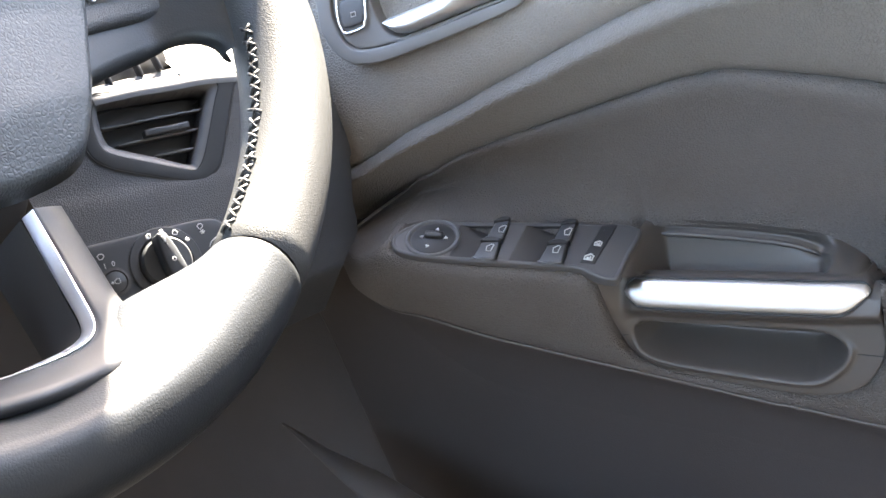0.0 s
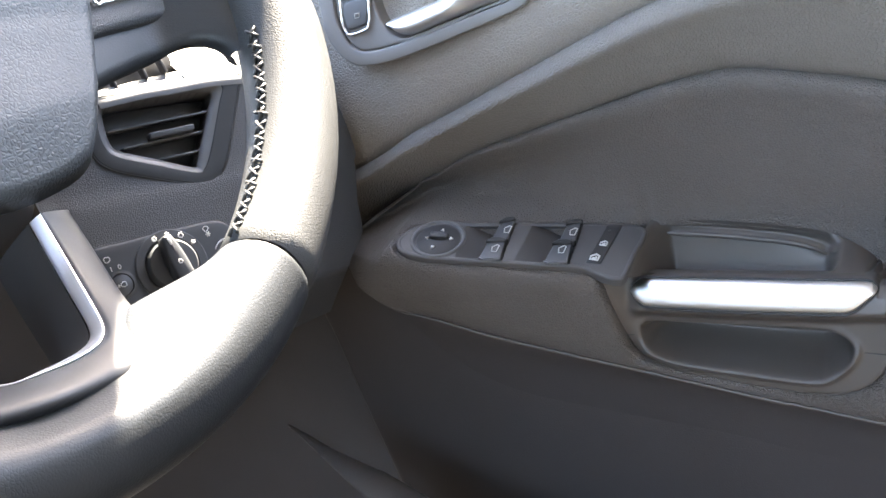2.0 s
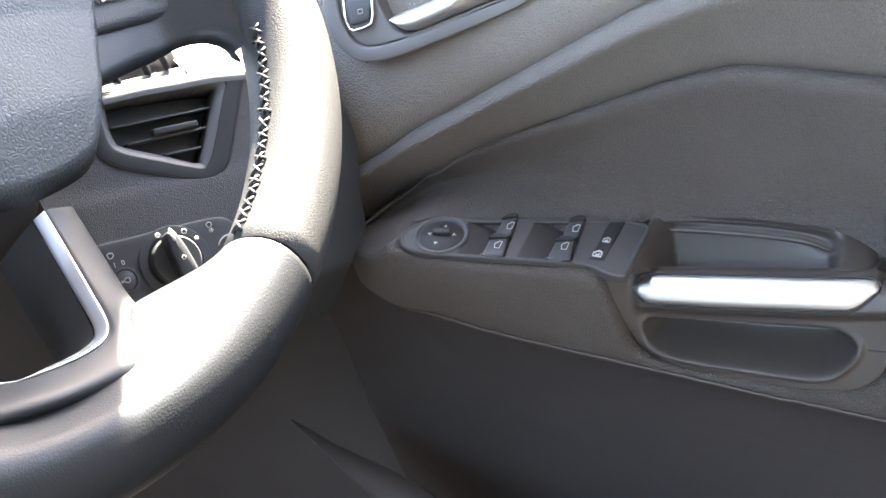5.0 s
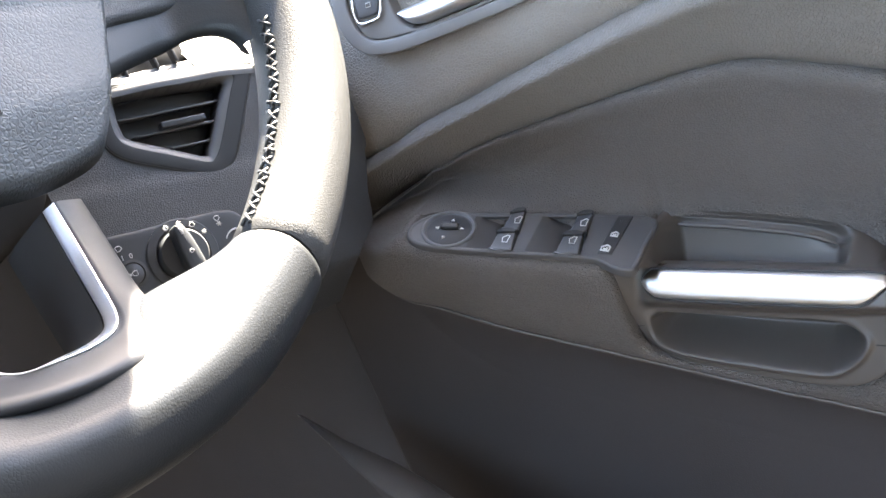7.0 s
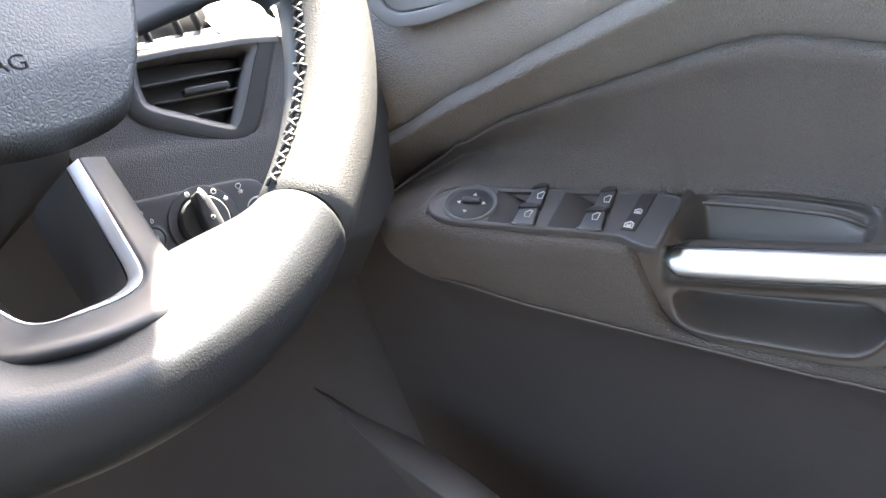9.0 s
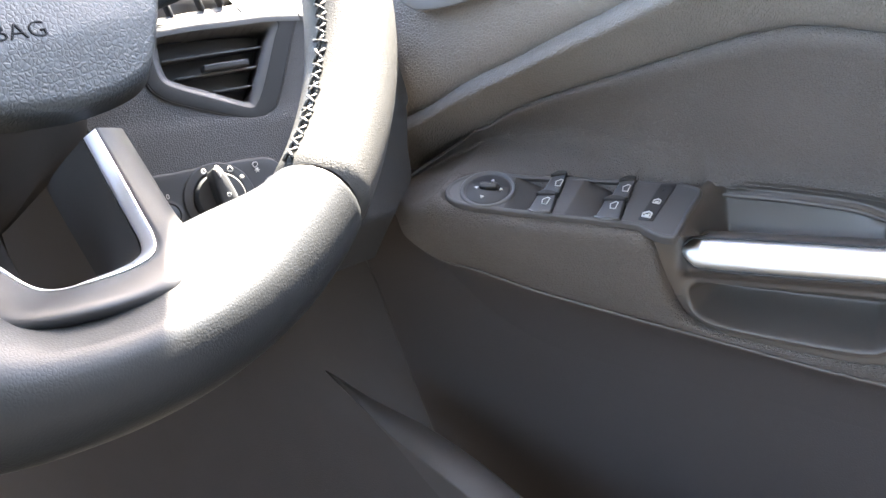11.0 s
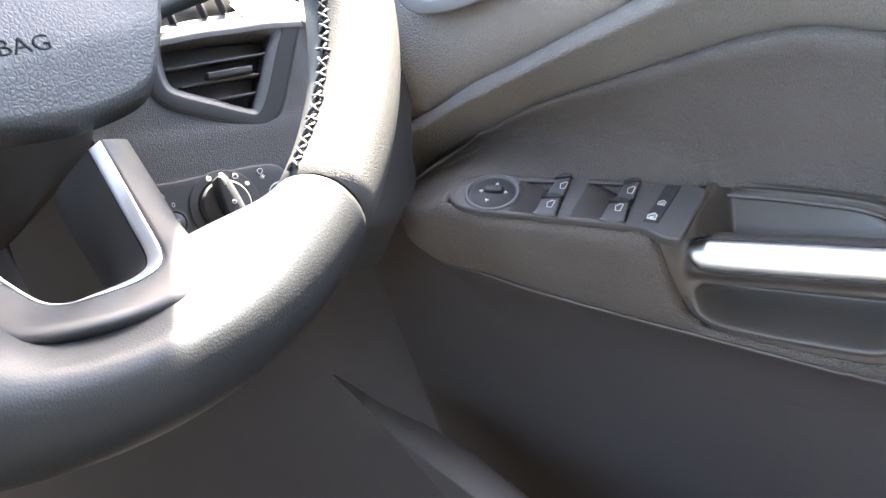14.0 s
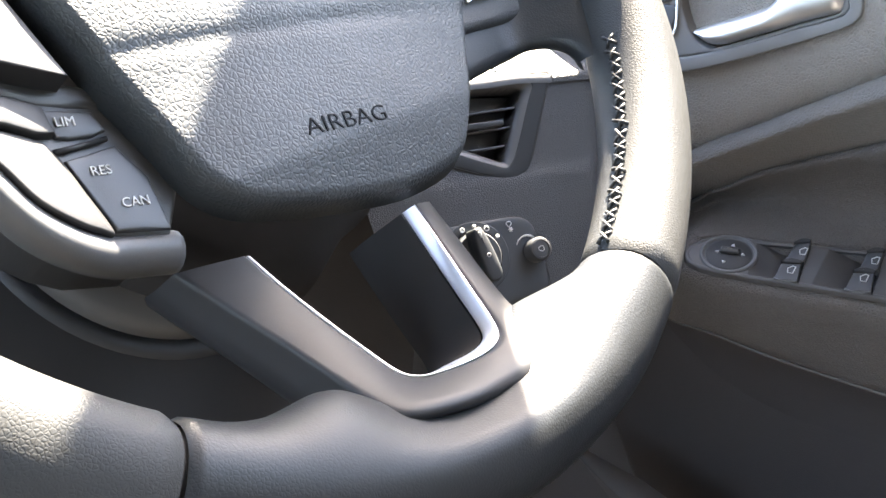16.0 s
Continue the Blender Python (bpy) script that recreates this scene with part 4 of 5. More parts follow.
def armrest_section(y):
    lo, xl, xe = ARM_LOW(y), LOW_X(y), EDGE_X(y)
    hi = panel_z(xe, y) - 0.0006
    cut_z = None
    if -0.2230 < y < -0.1045:
        yk = max(y, -0.112)
        hi = panel_z(EDGE_X(yk), yk) - 0.0006
        cut_z = max(lo + 0.0004, SUR_LOW(y) + 0.0006)
        if cut_z >= hi:
            cut_z = None
    elif y <= -0.2230:
        hi = 0.405
    row = [(xl + 0.006, y, lo - 0.0030), (xl + 0.0030, y, lo - 0.0018), (xl + 0.0012, y, lo - 0.0008), (xl - 0.0008, y, lo + 0.0010)]
    for t in (0.10, 0.22, 0.36, 0.50, 0.64, 0.77, 0.88, 0.95):
        x = xl + (xe - xl) * math.sin(min(1.0, t * 1.06) * math.pi / 2) ** 0.9 + 0.0022 * max(0.0, (t - 0.86) / 0.14) ** 2
        z = lo + (hi - lo) * t
        over = max(0.0, z - cut_z) if cut_z else 0.0
        row.append((x + min(0.012, over * 0.8), y, z - over))
    if cut_z:
        x = row[-1][0]
        row += [(x + 0.002, y, cut_z), (x + 0.006, y, cut_z)] + ([(INS_X(y) - 0.002, y, cut_z), (INS_X(y), y, ARM_TOP(y) - 0.0012)] if y > -0.1206 else [(x + 0.010, y, cut_z), (0.262, y, cut_z)])
    else:
        xo, zo = INS_X(y), ARM_TOP(y) - 0.0012
        sunk = max(0.0, min(1.0, (-0.0150 - y) / 0.004))
        row += [(xe + (xo - xe) * f, y, (panel_z(xe + (xo - xe) * f, y) - d) * sunk + (hi + (zo - hi) * f) * (1 - sunk)) for f, d in ((0.12, 0.0010), (0.20, 0.0120), (0.82, 0.0120))] + [(xo, y, zo)]
    return [Vector(p) for p in row]


low_part, high_part = armrest_section(ROOT), insert_section(ROOT)
ends = (low_part[0], high_part[-1])
rws = tip_rows(low_part, ends) + [armrest_section(ROOT - 0.001 * k) for k in range(1, 300)]
part("door_insert", lattice(tip_rows(high_part, ends) + [insert_section(ROOT - 0.0024 * k) for k in range(1, 245)]), FABRIC, door, "dark soft vinyl door insert")
BAND = line([(0.05, 0.3950), (0.0251, 0.3818), (-0.0072, 0.3561), (-0.0409, 0.3414), (-0.0769, 0.3343), (-0.1478, 0.3226), (-0.2115, 0.3102), (-0.6, 0.25)])
under = []
for y in [0.0200 - 0.003 * k for k in range(110)]:
    x, z = (TIP_LOW_X(y) + 0.0022, TIP_LOW_Z(y) - 0.0014) if y > ROOT else (LOW_X(y) + 0.0022, ARM_LOW(y) - 0.0014)
    zb = BAND(y)
    xb = LOWER_X(zb) - 0.0006
    under.append([(x - 0.001, y, z + 0.001)] + [(x + (xb - x) * (1 - (1 - s) ** 2), y, z + (zb - z) * s ** 1.5) for s in (0.05, 0.12, 0.2, 0.3, 0.4, 0.5, 0.6, 0.7, 0.8, 0.9)] + [(xb, y, zb), (xb + 0.0008, y, zb - 0.006)])
part("armrest_underside", lattice(under), LOWER, door, "dark undercut below the armrest")
part("armrest", lattice(rws), FABRIC, door, "padded dark grey armrest")
part("armrest_seam", tube([(TIP_LOW_X(y) - 0.0008, y, TIP_LOW_Z(y)) for y in [0.017 - 0.003 * k for k in range(10)]] + [(LOW_X(y) - 0.0010, y, ARM_LOW(y) + 0.0002) for y in [-0.014 - 0.003 * k for k in range(92)]], lambda t: 0.0002 + 0.0007 * step(t / 0.2), 8), DOOR_PANEL, door, "thin raised seam under the armrest")

# moulded surround of the pull handle with the storage hole under it


def lean(y, z):
    return 0.2385 + 0.10 * (z - 0.366) - 0.0165 * step((y + 0.122) / 0.020) * step((z - 0.368) / 0.034)


def onto_door(bm, base=lean):
    """Turns a plate drawn in (y, z, height) so that its height faces into the car."""
    for v in bm.verts:
        y, z, h = v.co
        v.co = (base(y, z) - h, y, z)
    return bm


def loop_depth(loop, y, z):
    """Distance of (y, z) inside a closed loop, negative outside."""
    p = np.array([(q[0], q[1]) for q in loop])
    d = np.roll(p, -1, 0) - p
    r = np.array((y, z)) - p
    t = np.clip((r * d).sum(1) / (d * d).sum(1), 0, 1)
    near = float(np.hypot(*(r - d * t[:, None]).T).min())
    return near if within(p, y, z) else -near


def within(poly, a, b):
    hit = False
    for i in range(len(poly)):
        p, q = poly[i - 1], poly[i]
        if (p[1] > b) != (q[1] > b) and a < p[0] + (b - p[1]) / (q[1] - p[1]) * (q[0] - p[0]):
            hit = not hit
    return hit


H_TOP = line([(-0.1178, 0.4000), (-0.1186, 0.4018), (-0.1205, 0.4032), (-0.1243, 0.4040), (-0.1639, 0.4026), (-0.1978, 0.4011), (-0.2149, 0.4005), (-0.2185, 0.3990), (-0.2191, 0.3975)])
H_LOW = line([(-0.1178, 0.3996), (-0.1190, 0.3968), (-0.1217, 0.3943), (-0.1262, 0.3926), (-0.1512, 0.3909), (-0.1861, 0.3894), (-0.2040, 0.3888), (-0.2079, 0.3891), (-0.2123, 0.3912), (-0.2167, 0.3949), (-0.2185, 0.3965), (-0.2191, 0.3973)])
HOLE = [(q.x, q.y) for q in curve2([(-0.1168, 0.3798, 0), (-0.1191, 0.3822, 0), (-0.1232, 0.3833, 0), (-0.1473, 0.3818, 0), (-0.1714, 0.3804, 0), (-0.1898, 0.3793, 0), (-0.2000, 0.3777, 0), (-0.2058, 0.3737, 0), (-0.2073, 0.3694, 0), (-0.2039, 0.3637, 0), (-0.1966, 0.3584, 0), (-0.1874, 0.3569, 0), (-0.1570, 0.3606, 0), (-0.1322, 0.3646, 0), (-0.1207, 0.3690, 0), (-0.1171, 0.3744, 0)], True, 5)]


def bar_top(y):
    """Upper edge of the surround: under the switch panel at the front, then the top of the grip bar."""
    k = step((-0.1195 - y) / 0.0045)
    return (panel_z(0.228, y) - 0.0006) * (1 - k) + (H_TOP(min(y, -0.1243)) + 0.0006) * k


def bar_x(y, z):
    """The surround's face: leaning panel below, the grip bar standing proud above."""
    low = H_LOW(max(min(y, -0.1262), -0.2079))
    k = step((z - low + 0.0085) / 0.0085) * step((-0.111 - y) / 0.010)
    x = lean(y, z) * (1 - k) + (0.2330 + 0.30 * (z - 0.392)) * k
    return x + 0.0042 * max(0.0, min(1.2, (z - H_TOP(min(y, -0.1243)) + 0.0034) / 0.004)) ** 2 * step((-0.1165 - y) / 0.004)


# moulded surround of the pull handle: one face with the scooped storage hole
rws = []
for y in [-0.1050 - 0.013 * k / 40 for k in range(40)] + [-0.118 - 0.1049 * k / 140 for k in range(141)]:
    lo, hi = SUR_LOW(y), bar_top(y)
    lo = min(lo, hi - 0.0004)
    row = [(bar_x(y, lo) + 0.006, y, lo), (bar_x(y, lo) + 0.0016, y, lo + 0.0001), (bar_x(y, lo) + 0.0005, y, lo + 0.0005)]
    for k in range(1, 75):
        z = lo + (hi - lo) * k / 74
        d = loop_depth(HOLE, y, z)
        x = bar_x(y, z) + 0.0006 * max(0.0, 1 - (z - lo) / 0.002) ** 2
        if d > 0:
            x += 0.024 * (1 - math.exp(-(d / 0.0060) ** 1.4))
        rim = 0.0021 * math.exp(-((d + 0.0011) / 0.0015) ** 2) * (0.15 + 0.85 * step((0.3760 - z) / 0.010))
        row.append((x - rim, y, z))
    x, z = row[-1][0], row[-1][2]
    row += [(x + 0.0035, y, z + 0.0002), (x + 0.0080, y, z - 0.0006)]
    rws.append(row)
part("handle_surround", lattice(rws), DOOR_PANEL, door, "smooth dark grey surround of the pull handle")
for y0, y1, z0, z1 in ((-0.2076, -0.2218, 0.3690, 0.3676), (-0.1112, -0.1165, 0.3770, 0.3772)):
    part("panel_joint", tube([(bar_x(y0 + (y1 - y0) * k / 8, z0 + (z1 - z0) * k / 8) + 0.0001, y0 + (y1 - y0) * k / 8, z0 + (z1 - z0) * k / 8) for k in range(9)], 0.0003, 5), INK, door, "fine dark joint")

# pull handle: a silver strip let into the grip bar
rws, gap_up, gap_low = [], [], []
for k in range(91):
    y = -0.1178 - 0.1013 * (0.5 - 0.5 * math.cos(math.pi * k / 90))
    lo, hi = H_LOW(y), H_TOP(y)
    rws.append([(bar_x(y, lo + (hi - lo) * s) - (0.0010 if 0.01 < s < 0.99 else -0.003 if s in (0, 1) else 0.0004) - 0.0008 * math.sin(math.pi * s) + 0.0012 * max(0.0, (0.14 - s) / 0.14), y, lo + (hi - lo) * s) for s in (0, 0.005, 0.03, 0.08, 0.16, 0.27, 0.4, 0.5, 0.6, 0.7, 0.8, 0.88, 0.94, 0.97, 0.995, 1)])
    gap_up.append((bar_x(y, hi) - 0.0001, y, hi + 0.0003))
    gap_low.append((bar_x(y, lo) - 0.0001, y, lo - 0.0003))
part("pull_handle", lattice(rws), SILVER, door, "brushed silver pull handle")
part("handle_gap", tube(gap_up + gap_low[-2:0:-1], 0.0005, 6, True), INK, door, "thin dark gap round the handle")

# scooped cup behind the grip bar
CUP_LIP = line([(-0.105, 0.4170), (-0.1198, 0.4163), (-0.1381, 0.4147), (-0.1569, 0.4124), (-0.1808, 0.4085), (-0.1920, 0.4046), (-0.2006, 0.3990), (-0.2058, 0.3949), (-0.215, 0.386), (-0.24, 0.36)])
rws = []
for k in range(120):
    y = -0.1206 - 0.0990 * k / 119
    top, zt = ARM_TOP(y), bar_top(min(y, -0.1243))
    lip = min(CUP_LIP(y), top - 0.0016)
    x0 = bar_x(y, zt) + 0.0035
    cup = [(x0, zt), (0.2450, zt - 0.0008), (0.2475, zt - 0.004), (0.2500, zt - 0.010), (0.2545, zt - 0.0145), (0.2600, zt - 0.0145), (0.2640, zt - 0.010), (0.2662, zt - 0.004), (0.2670, (zt + lip) / 2), (0.2676, lip - 0.0016), (0.2681, lip - 0.0004), (0.2694, lip + 0.0002), (0.2702, lip + 0.0012), (0.2692, lip + (top - lip) * 0.5), (0.2680, top - 0.0006), (0.2674, top + 0.0010)]
    n = len(cup) - 1
    ahead = step((-0.1208 - y) / 0.0080)
    behind = step((lip - zt + 0.0045) / 0.0065)
    row = []
    for i, (x, z) in enumerate(cup):
        xe = 0.2270 + 0.0412 * i / n
        zb = zt + (top - zt) * i / n
        z2 = zb + (z - zb) * behind
        x2 = x + (x0 + (0.2676 - x0) * i / n - x) * (1 - behind)
        ze = min(panel_z(xe, y) - 0.0004, top + 0.0006)
        row.append((xe + (x2 - xe) * ahead, y, ze + (z2 - ze) * ahead))
    rws.append(row)
part("grip_cup", lattice(rws), DOOR_PANEL, door, "smooth scooped cup behind the handle")

bead = [(0.2664, y, CUP_LIP(y) - 0.0014) for y in [-0.1225 - 0.0012 * k for k in range(64)]]
part("cup_bead", tube(eased(bead, 8), lambda t: 0.0003 + 0.0010 * step(t / 0.15) * step((1 - t) / 0.15), 8), DOOR_PANEL, door, "rounded bead along the cup")

# ---- window and mirror switches, placed on the panel by (to the rear, towards the window)
PLATE = [(-0.0592, -0.0136), (-0.0566, -0.0195), (-0.0516, -0.0222), (-0.0440, -0.0230), (-0.0327, -0.0220), (-0.0140, -0.0193), (0.0165, -0.0147), (0.0298, -0.0131), (0.0355, -0.0146), (0.0405, -0.0163), (0.0455, -0.0165), (0.0492, -0.0140), (0.0500, 0.0011), (0.0510, 0.0170), (0.0450, 0.0202), (0.0377, 0.0197), (0.0190, 0.0160), (-0.0033, 0.0112), (-0.0294, 0.0052), (-0.0432, 0.0038), (-0.0519, -0.0010), (-0.0575, -0.0075)]
P_LOOP = ccw(curve2([(x, y, 0) for x, y in PLATE], True, 5))
P_IN = loop_offset([Vector((q.x, q.y)) for q in P_LOOP], 0.0014)
WELLS = [([(-0.0314, 0.0044), (-0.0092, 0.0114), (-0.0062, -0.0179), (-0.0280, -0.0192)], -0.0150), ([(-0.0008, 0.0112), (0.0210, 0.0174), (0.0239, -0.0130), (-0.0010, -0.0151)], 0.0150)]


def plate_z(a, b):
    for poly, end in WELLS:
        if within(poly, a, b):
            left = poly[3][0] + (poly[0][0] - poly[3][0]) * (b - poly[3][1]) / (poly[0][1] - poly[3][1])
            s = max(0.0, min(1.0, (a - left) / (end - left)))
            return 0.0007 - 0.0085 * s
    return 0.0007


bm = bmesh.new()
grid = {}
for i in range(292):
    for j in range(106):
        a, b = -0.063 + 0.0004 * i, -0.0225 + 0.0004 * j
        if within(P_IN, a, b):
            grid[i, j] = bm.verts.new((a, b, plate_z(a, b)))
for i, j in list(grid):
    q = [grid.get(k) for k in ((i, j), (i + 1, j), (i + 1, j + 1), (i, j + 1))]
    if all(q):
        bm.faces.new(q)
switches = auto_smooth(part("switch_panel", bm, SWITCH_PLATE, door, "smooth dark switch panel", m=PANEL_M), 40)
rows_ = [[(q.x, q.y, -0.003) for q in P_LOOP]]
for d, z in ((0.0, 0.0), (0.0002, 0.0005), (0.0006, 0.0009), (0.0012, 0.0010), (0.0020, 0.00085), (0.0024, 0.0004)):
    rows_.append([(q.x, q.y, z) for q in loop_offset([Vector((q.x, q.y)) for q in P_LOOP], d)])
part("panel_rim", lattice(rows_, False, True), SWITCH_PLATE, switches, "rounded rim of the switch panel")
dial = auto_smooth(part("mirror_dial", lathe([(0.0106, 0.0002), (0.0104, 0.0006), (0.0098, 0.0011), (0.0, 0.0014)], 48), INK, switches, "round black mirror control", m=pose(-0.0400, -0.0095, 0)), 40)
part("dial_ring", lathe([(0.0130, 0.0004), (0.0127, 0.0015), (0.0119, 0.0019), (0.0111, 0.0012), (0.0108, 0.0002)], 48), PANEL, dial, "smooth grey ring round the control")
part("stalk", pillow([(-0.0036, -0.0017), (0.0036, -0.0017), (0.0042, 0.0), (0.0036, 0.0017), (-0.0036, 0.0017), (-0.0042, 0.0)], 0.0008, 0.0034, 0.0010, 0.0003, 4, 4), BLACK, dial, "black thumb stalk", m=pose(0.0002, 0.0012, 0, 0, 0, 10))
for a, b, turn in ((-0.0453, -0.0105, 90), (-0.0338, -0.0083, -90), (-0.0399, -0.0036, 0), (-0.0402, -0.0160, 180)):
    part("arrow", pillow([(-0.0009, -0.0007), (0.0009, -0.0007), (0.0, 0.0009)], 0.0010, 0.0019, 0.0002, 0, 1, 1, False), PRINT, dial, "white arrow", m=pose(a + 0.0400, b + 0.0095, 0, 0, 0, turn))


def window_switch(outline, sign):
    """One rocker: a paddle that dips towards the front of the car, a dark finger lip at its far edge, and a white window sign."""
    c = sum((Vector(q) for q in outline), Vector((0, 0))) / 4
    pts = [(x - c.x, y - c.y) for x, y in outline]
    bm = pillow(pts, -0.002, 0.0014, 0.0010, 0.0, 1, 3, False)
    for v in bm.verts:
        if v.co.z > 0:
            v.co.z += 0.10 * (v.co.x + 0.001)
    rocker = auto_smooth(part("window_switch", bm, BUTTON, switches, "dark window rocker with a white sign", m=pose(c.x, c.y, 0.0006)), 50)
    top = [Vector(pts[0]) + (Vector(pts[1]) - Vector(pts[0])) * t for t in (0.0, 0.25, 0.5, 0.75, 1.0)]
    lip = [(q.x, q.y + d) for q, d in zip(top, (-0.0008, 0.0010, 0.0014, 0.0012, 0.0002))] + [(q.x, q.y - 0.0016) for q in top[::-1]]
    part("finger_lip", pillow(lip, 0.0, 0.0026, 0.0005, 0, 2, 2), INK, rocker, "black finger lip")
    low = [Vector(pts[3]) + (Vector(pts[2]) - Vector(pts[3])) * t for t in (0.0, 0.3, 0.6, 1.0)]
    part("scoop_edge", tube([(q.x, q.y + d, 0.0016) for q, d in zip(low, (0.0, -0.0012, -0.0012, 0.0))], 0.0004, 6), PANEL, rocker, "rounded scoop edge")
    bm = tube([(x2 * 0.0020, y2 * 0.0024, 0.0) for x2, y2 in ((-0.35, -1.0), (0.75, -0.95), (0.75, 0.9), (0.1, 1.0), (-0.75, 0.25))], 0.00027, 5, True)
    part("window_sign", bm, PRINT, rocker, "white window outline", m=pose(sign[0] - c.x, sign[1] - c.y, 0.0019, 0, -5, 0))


window_switch([(-0.0155, 0.0080), (-0.0092, 0.0106), (-0.0078, -0.0034), (-0.0155, -0.0042)], (-0.0103, 0.0026))
window_switch([(-0.0168, -0.0062), (-0.0085, -0.0046), (-0.0064, -0.0172), (-0.0166, -0.0185)], (-0.0113, -0.0111))
window_switch([(0.0148, 0.0136), (0.0215, 0.0158), (0.0222, 0.0027), (0.0147, 0.0010)], (0.0194, 0.0077))
window_switch([(0.0130, -0.0010), (0.0213, 0.0008), (0.0232, -0.0124), (0.0126, -0.0142)], (0.0181, -0.0050))
strip_part = part("key_strip", pillow([(0.0324, 0.0167), (0.0392, 0.0182), (0.0368, -0.0084), (0.0304, -0.0092)], 0.0, 0.0012, 0.0003, 0, 1, 1, False), INK, switches, "black strip with two lock keys")
for a, b, s in ((0.0345, 0.0042, 0.0017), (0.0332, -0.0055, 0.0021)):
    part("lock_sign", tube([(x * s, y * s, 0.0014) for x, y in ((-0.8, -0.8), (0.9, -0.8), (0.9, 0.6), (0.2, 1.0), (-0.8, 0.2))], 0.22 * s, 5, True), PRINT, strip_part, "white sign", m=pose(a, b, 0))
    part("lock_mark", tube([(-0.35 * s, -0.35 * s, 0.0014), (0.4 * s, -0.3 * s, 0.0014), (0.35 * s, 0.2 * s, 0.0014)], 0.25 * s, 5), PRINT, strip_part, m=pose(a, b, 0))
part("key_mark", pillow([(-0.0003, -0.0012), (0.0003, -0.0012), (0.0003, 0.0012), (-0.0003, 0.0012)], 0.0010, 0.0014, 0.0001, 0, 1, 1, False), SATIN, strip_part, m=pose(0.0347, 0.0128, 0))

# ---- inner door handle
BEZ = [(0.0175, 0.560), (0.0170, 0.545), (0.0155, 0.533), (0.0090, 0.5225), (0.0010, 0.5165), (-0.0060, 0.5148), (-0.0200, 0.5148), (-0.0420, 0.5182), (-0.0680, 0.5232), (-0.0880, 0.5275), (-0.0945, 0.5305), (-0.0968, 0.5345), (-0.0955, 0.5420), (-0.0850, 0.5600), (-0.0300, 0.5660)]
BEZ_IN = [(0.0090, 0.558), (0.0085, 0.546), (0.0075, 0.537), (0.0030, 0.5275), (-0.0020, 0.5230), (-0.0080, 0.5213), (-0.0200, 0.5215), (-0.0390, 0.5240), (-0.0672, 0.5290), (-0.0860, 0.5322), (-0.0903, 0.5345), (-0.0913, 0.5370), (-0.0895, 0.5430), (-0.0790, 0.5600), (-0.0300, 0.5620)]
BOWL = [(-0.0125, 0.558), (-0.0128, 0.550), (-0.0148, 0.540), (-0.0185, 0.5318), (-0.0228, 0.5266), (-0.0290, 0.5240), (-0.0340, 0.5238), (-0.0400, 0.5248), (-0.0668, 0.5305), (-0.0840, 0.5335), (-0.0872, 0.5352), (-0.0880, 0.5380), (-0.0862, 0.5440), (-0.0760, 0.5590), (-0.0300, 0.5605)]
BEZ_M = pose(0, 0.0072, -0.0022)
bez_x = lambda y, z: 0.2540 + 0.27 * (z - 0.515)
auto_smooth(part("handle_bezel", onto_door(ring_plate(BEZ, BEZ_IN, -0.014, 0.0030, 0.0010, 5), bez_x), BEZEL, door, "satin grey bezel of the door handle", m=BEZ_M), 50)
auto_smooth(part("bezel_plate", onto_door(ring_plate(BEZ_IN, BOWL, -0.014, 0.0016, 0.0012, 5), bez_x), BEZEL, door, "satin grey plate inside the bezel", m=BEZ_M), 50)
bowl = curve2([(y, z, 0) for y, z in BOWL], True, 5)
part("handle_bowl", onto_door(lattice([[(q.x * s - 0.050 * (1 - s), q.y * s + 0.545 * (1 - s), h) for q in bowl] for s, h in ((1.0, 0.0008), (0.98, -0.004), (0.94, -0.011), (0.86, -0.017), (0.70, -0.020), (0.4, -0.021), (0.05, -0.021))], False, True), bez_x), BEZEL, door, "scooped bowl behind the door handle", m=BEZ_M)
L_LOW = line([(-0.0200, 0.5310), (-0.0231, 0.5289), (-0.0274, 0.5260), (-0.0345, 0.5250), (-0.0414, 0.5260), (-0.0679, 0.5311), (-0.0860, 0.5341), (-0.0890, 0.5360)])
L_TOP = line([(-0.0200, 0.5325), (-0.0246, 0.5336), (-0.0414, 0.5364), (-0.0548, 0.5395), (-0.0588, 0.5425), (-0.0630, 0.5475), (-0.0700, 0.5520), (-0.0850, 0.5545), (-0.0890, 0.5540)])
rws = []
for k in range(41):
    y = -0.0200 - 0.0690 * k / 40
    lo, hi = L_LOW(y), L_TOP(y)
    lift = min(1.0, (hi - lo) / 0.010) ** 0.5 * min(1.0, (y + 0.0895) / 0.004) ** 0.5
    rws.append([(bez_x(y, lo) + 0.30 * (hi - lo) * s - (0.0062 * lift * math.sin(math.pi * s) ** 0.6 if 0 < s < 1 else -0.006), y, lo + (hi - lo) * s) for s in (0, 0.004, 0.03, 0.08, 0.16, 0.3, 0.45, 0.6, 0.75, 0.88, 0.96, 0.996, 1)])
lever = part("release_lever", lattice(rws), SILVER, door, "bright silver door release lever", m=BEZ_M)
part("release_hinge", onto_door(pillow([(-0.0325, 0.556), (-0.0328, 0.546), (-0.0375, 0.5360), (-0.060, 0.5390), (-0.078, 0.545), (-0.078, 0.556)], -0.018, -0.0045, 0.001, 0, 1, 3, False), bez_x), BEZEL, door, "pale hinge cover behind the lever", m=BEZ_M)
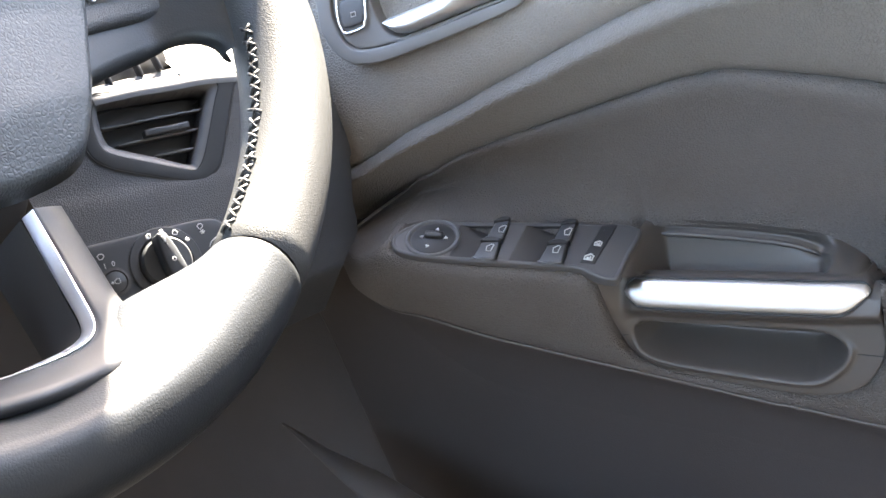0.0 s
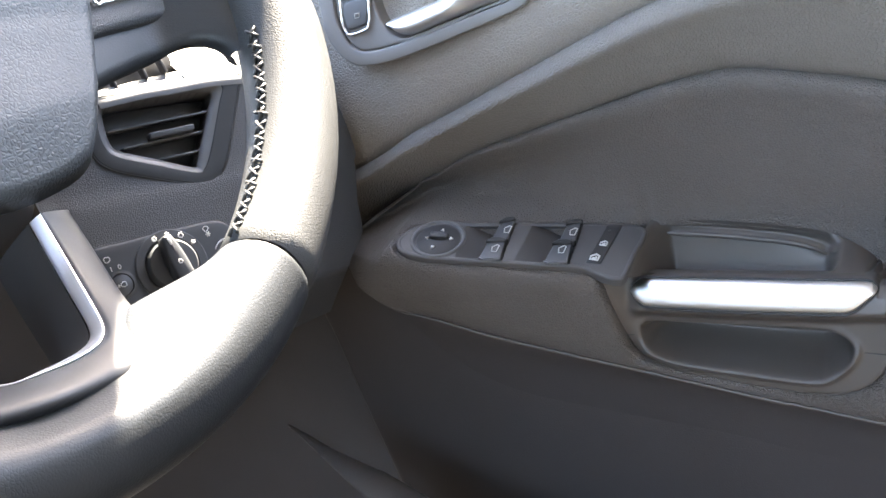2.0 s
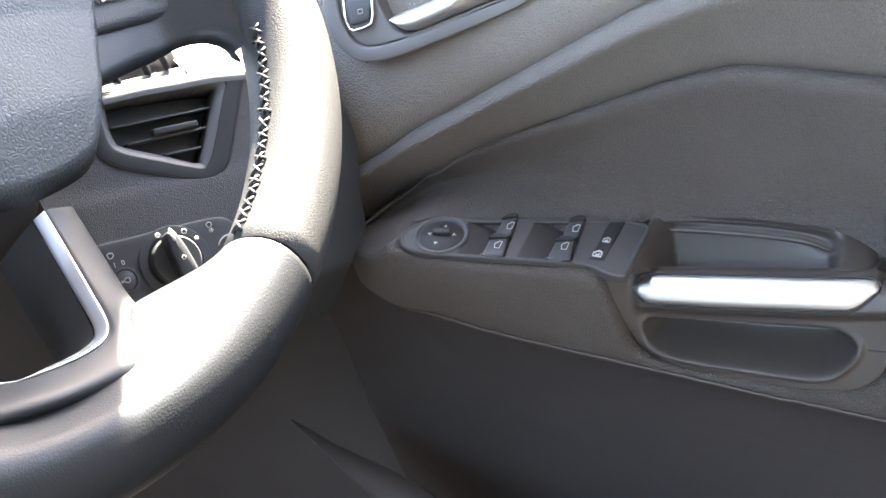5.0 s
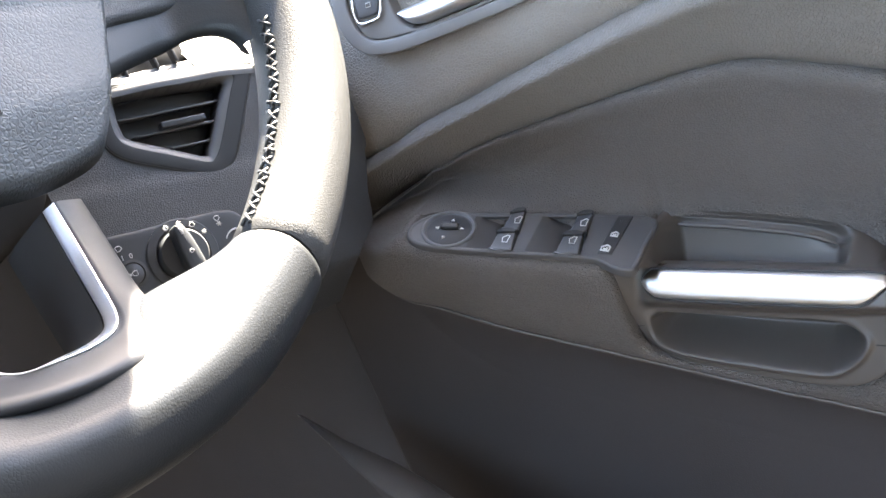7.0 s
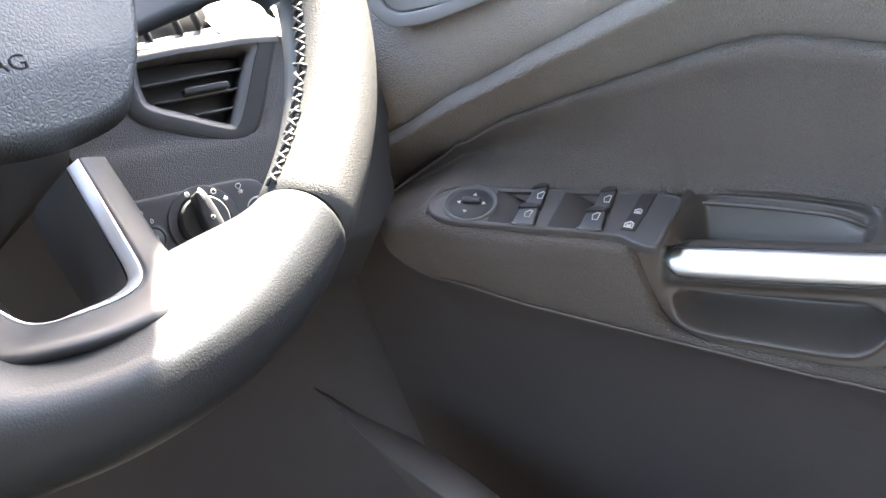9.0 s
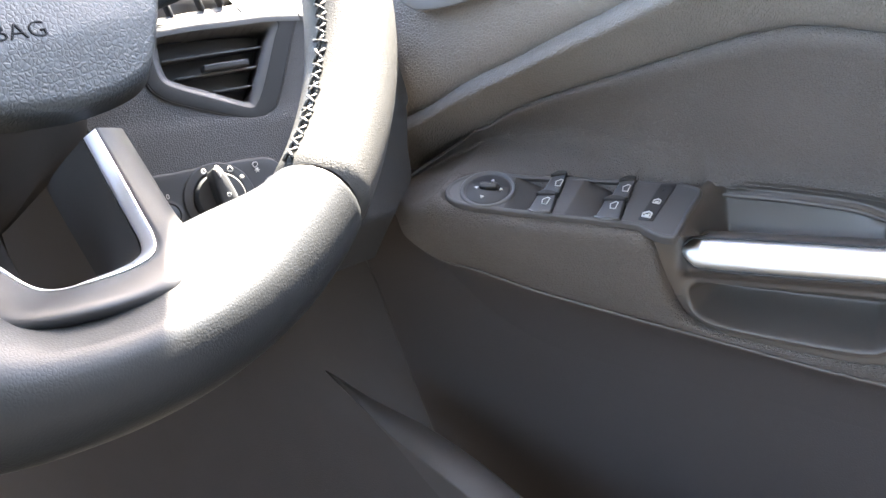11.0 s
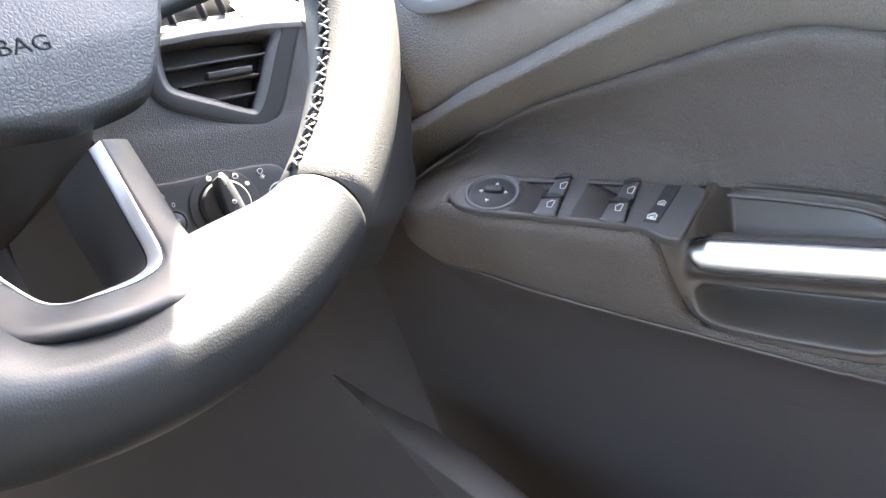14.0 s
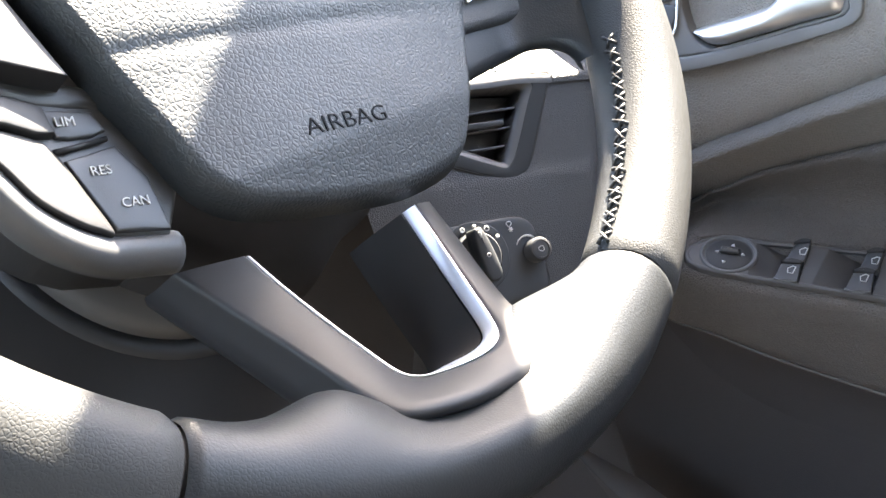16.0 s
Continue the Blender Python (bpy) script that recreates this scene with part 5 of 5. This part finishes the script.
for zz, txt in ((0.5385, "lock"), (0.5520, "unlock")):
    pad = auto_smooth(part("lock_button", onto_door(pillow([(0.0028, zz + 0.0062), (0.0028, zz - 0.0035), (0.0005, zz - 0.0062), (-0.0085, zz - 0.0050), (-0.0100, zz - 0.002), (-0.0110, zz + 0.0060)], -0.010, 0.0030, 0.0010, 0.0002, 3, 3), bez_x), BUTTON, door, "dark lock button with a white sign", m=BEZ_M), 50)
    part("sign", onto_door(tube([(-0.0048 + dy, zz + dz, 0.0034) for dy, dz in ((0.0013, -0.0014), (-0.0013, -0.0012), (-0.0013, 0.0008), (0.0013, 0.0006))], 0.00025, 5, True), bez_x), PRINT, pad, "white padlock sign")
ring = [(0.0042, 0.560), (0.0044, 0.5385), (0.0035, 0.5330), (0.0005, 0.5302), (-0.0085, 0.5312), (-0.0108, 0.5335), (-0.0118, 0.5390), (-0.0125, 0.560)]
part("button_frame", onto_door(tube([(q.x, q.y, 0.0028) for q in curve2([(y, z, 0) for y, z in ring], False, 6)], 0.0007, 6), bez_x), CHROME, door, "thin bright frame round the lock buttons", m=BEZ_M)

# ---------------------------------------------------------------- sill and footwell side
sill = thing("door_sill", Matrix.Identity(4), "worn grey plastic door sill trim beside the footwell", "door sill")
SILL_L = line([(0.0690, 0.1987), (0.0554, 0.1935), (0.0184, 0.1773), (-0.0047, 0.1706), (-0.0327, 0.1630), (-0.12, 0.1370), (-0.4, 0.06)])
SILL_R = line([(0.0690, 0.1990), (0.0428, 0.1965), (0.0177, 0.1955), (0.0072, 0.1950), (-0.0229, 0.1879), (-0.0512, 0.1782), (-0.12, 0.1560), (-0.4, 0.08)])
rws = []
for k in range(70):
    y = 0.0690 - 0.36 * (k / 69) ** 1.2
    z = 0.3195 + 0.36 * y
    xl, xr = SILL_L(y), SILL_R(y)
    d = min(0.0012, 0.3 * (xr - xl))
    side = 0.0045 * max(0.0, min(1.0, (0.0100 - y) / 0.016))
    far = max(0.02, min(1.0, (0.060 - y) / 0.08))
    rws.append([(xl + 0.012 * far, y, z - 0.006 * far), (xl + 0.004 * far, y, z - 0.003 * far), (xl + 0.0004, y, z - d), (xl + d, y, z), ((xl + xr) / 2, y, z + 0.0004), (xr - d, y, z), (xr, y, z - d), (xr + 0.0006 + side, y, z - 0.0020 - side), (xr + 0.001 + side, y, z - 0.010 * far - side), (xr + 0.002 + side, y, z - 0.075 * far)])
part("sill_trim", lattice(rws), SILL_GREY, sill, "smooth grey sill trim")
shell_piece("kick_panel", lattice([[(0.2700, 0.03 + 0.6 * k / 10, 0.02 + 0.54 * j / 8) for j in range(9)] for k in range(11)]), KICK, "dark side of the footwell")
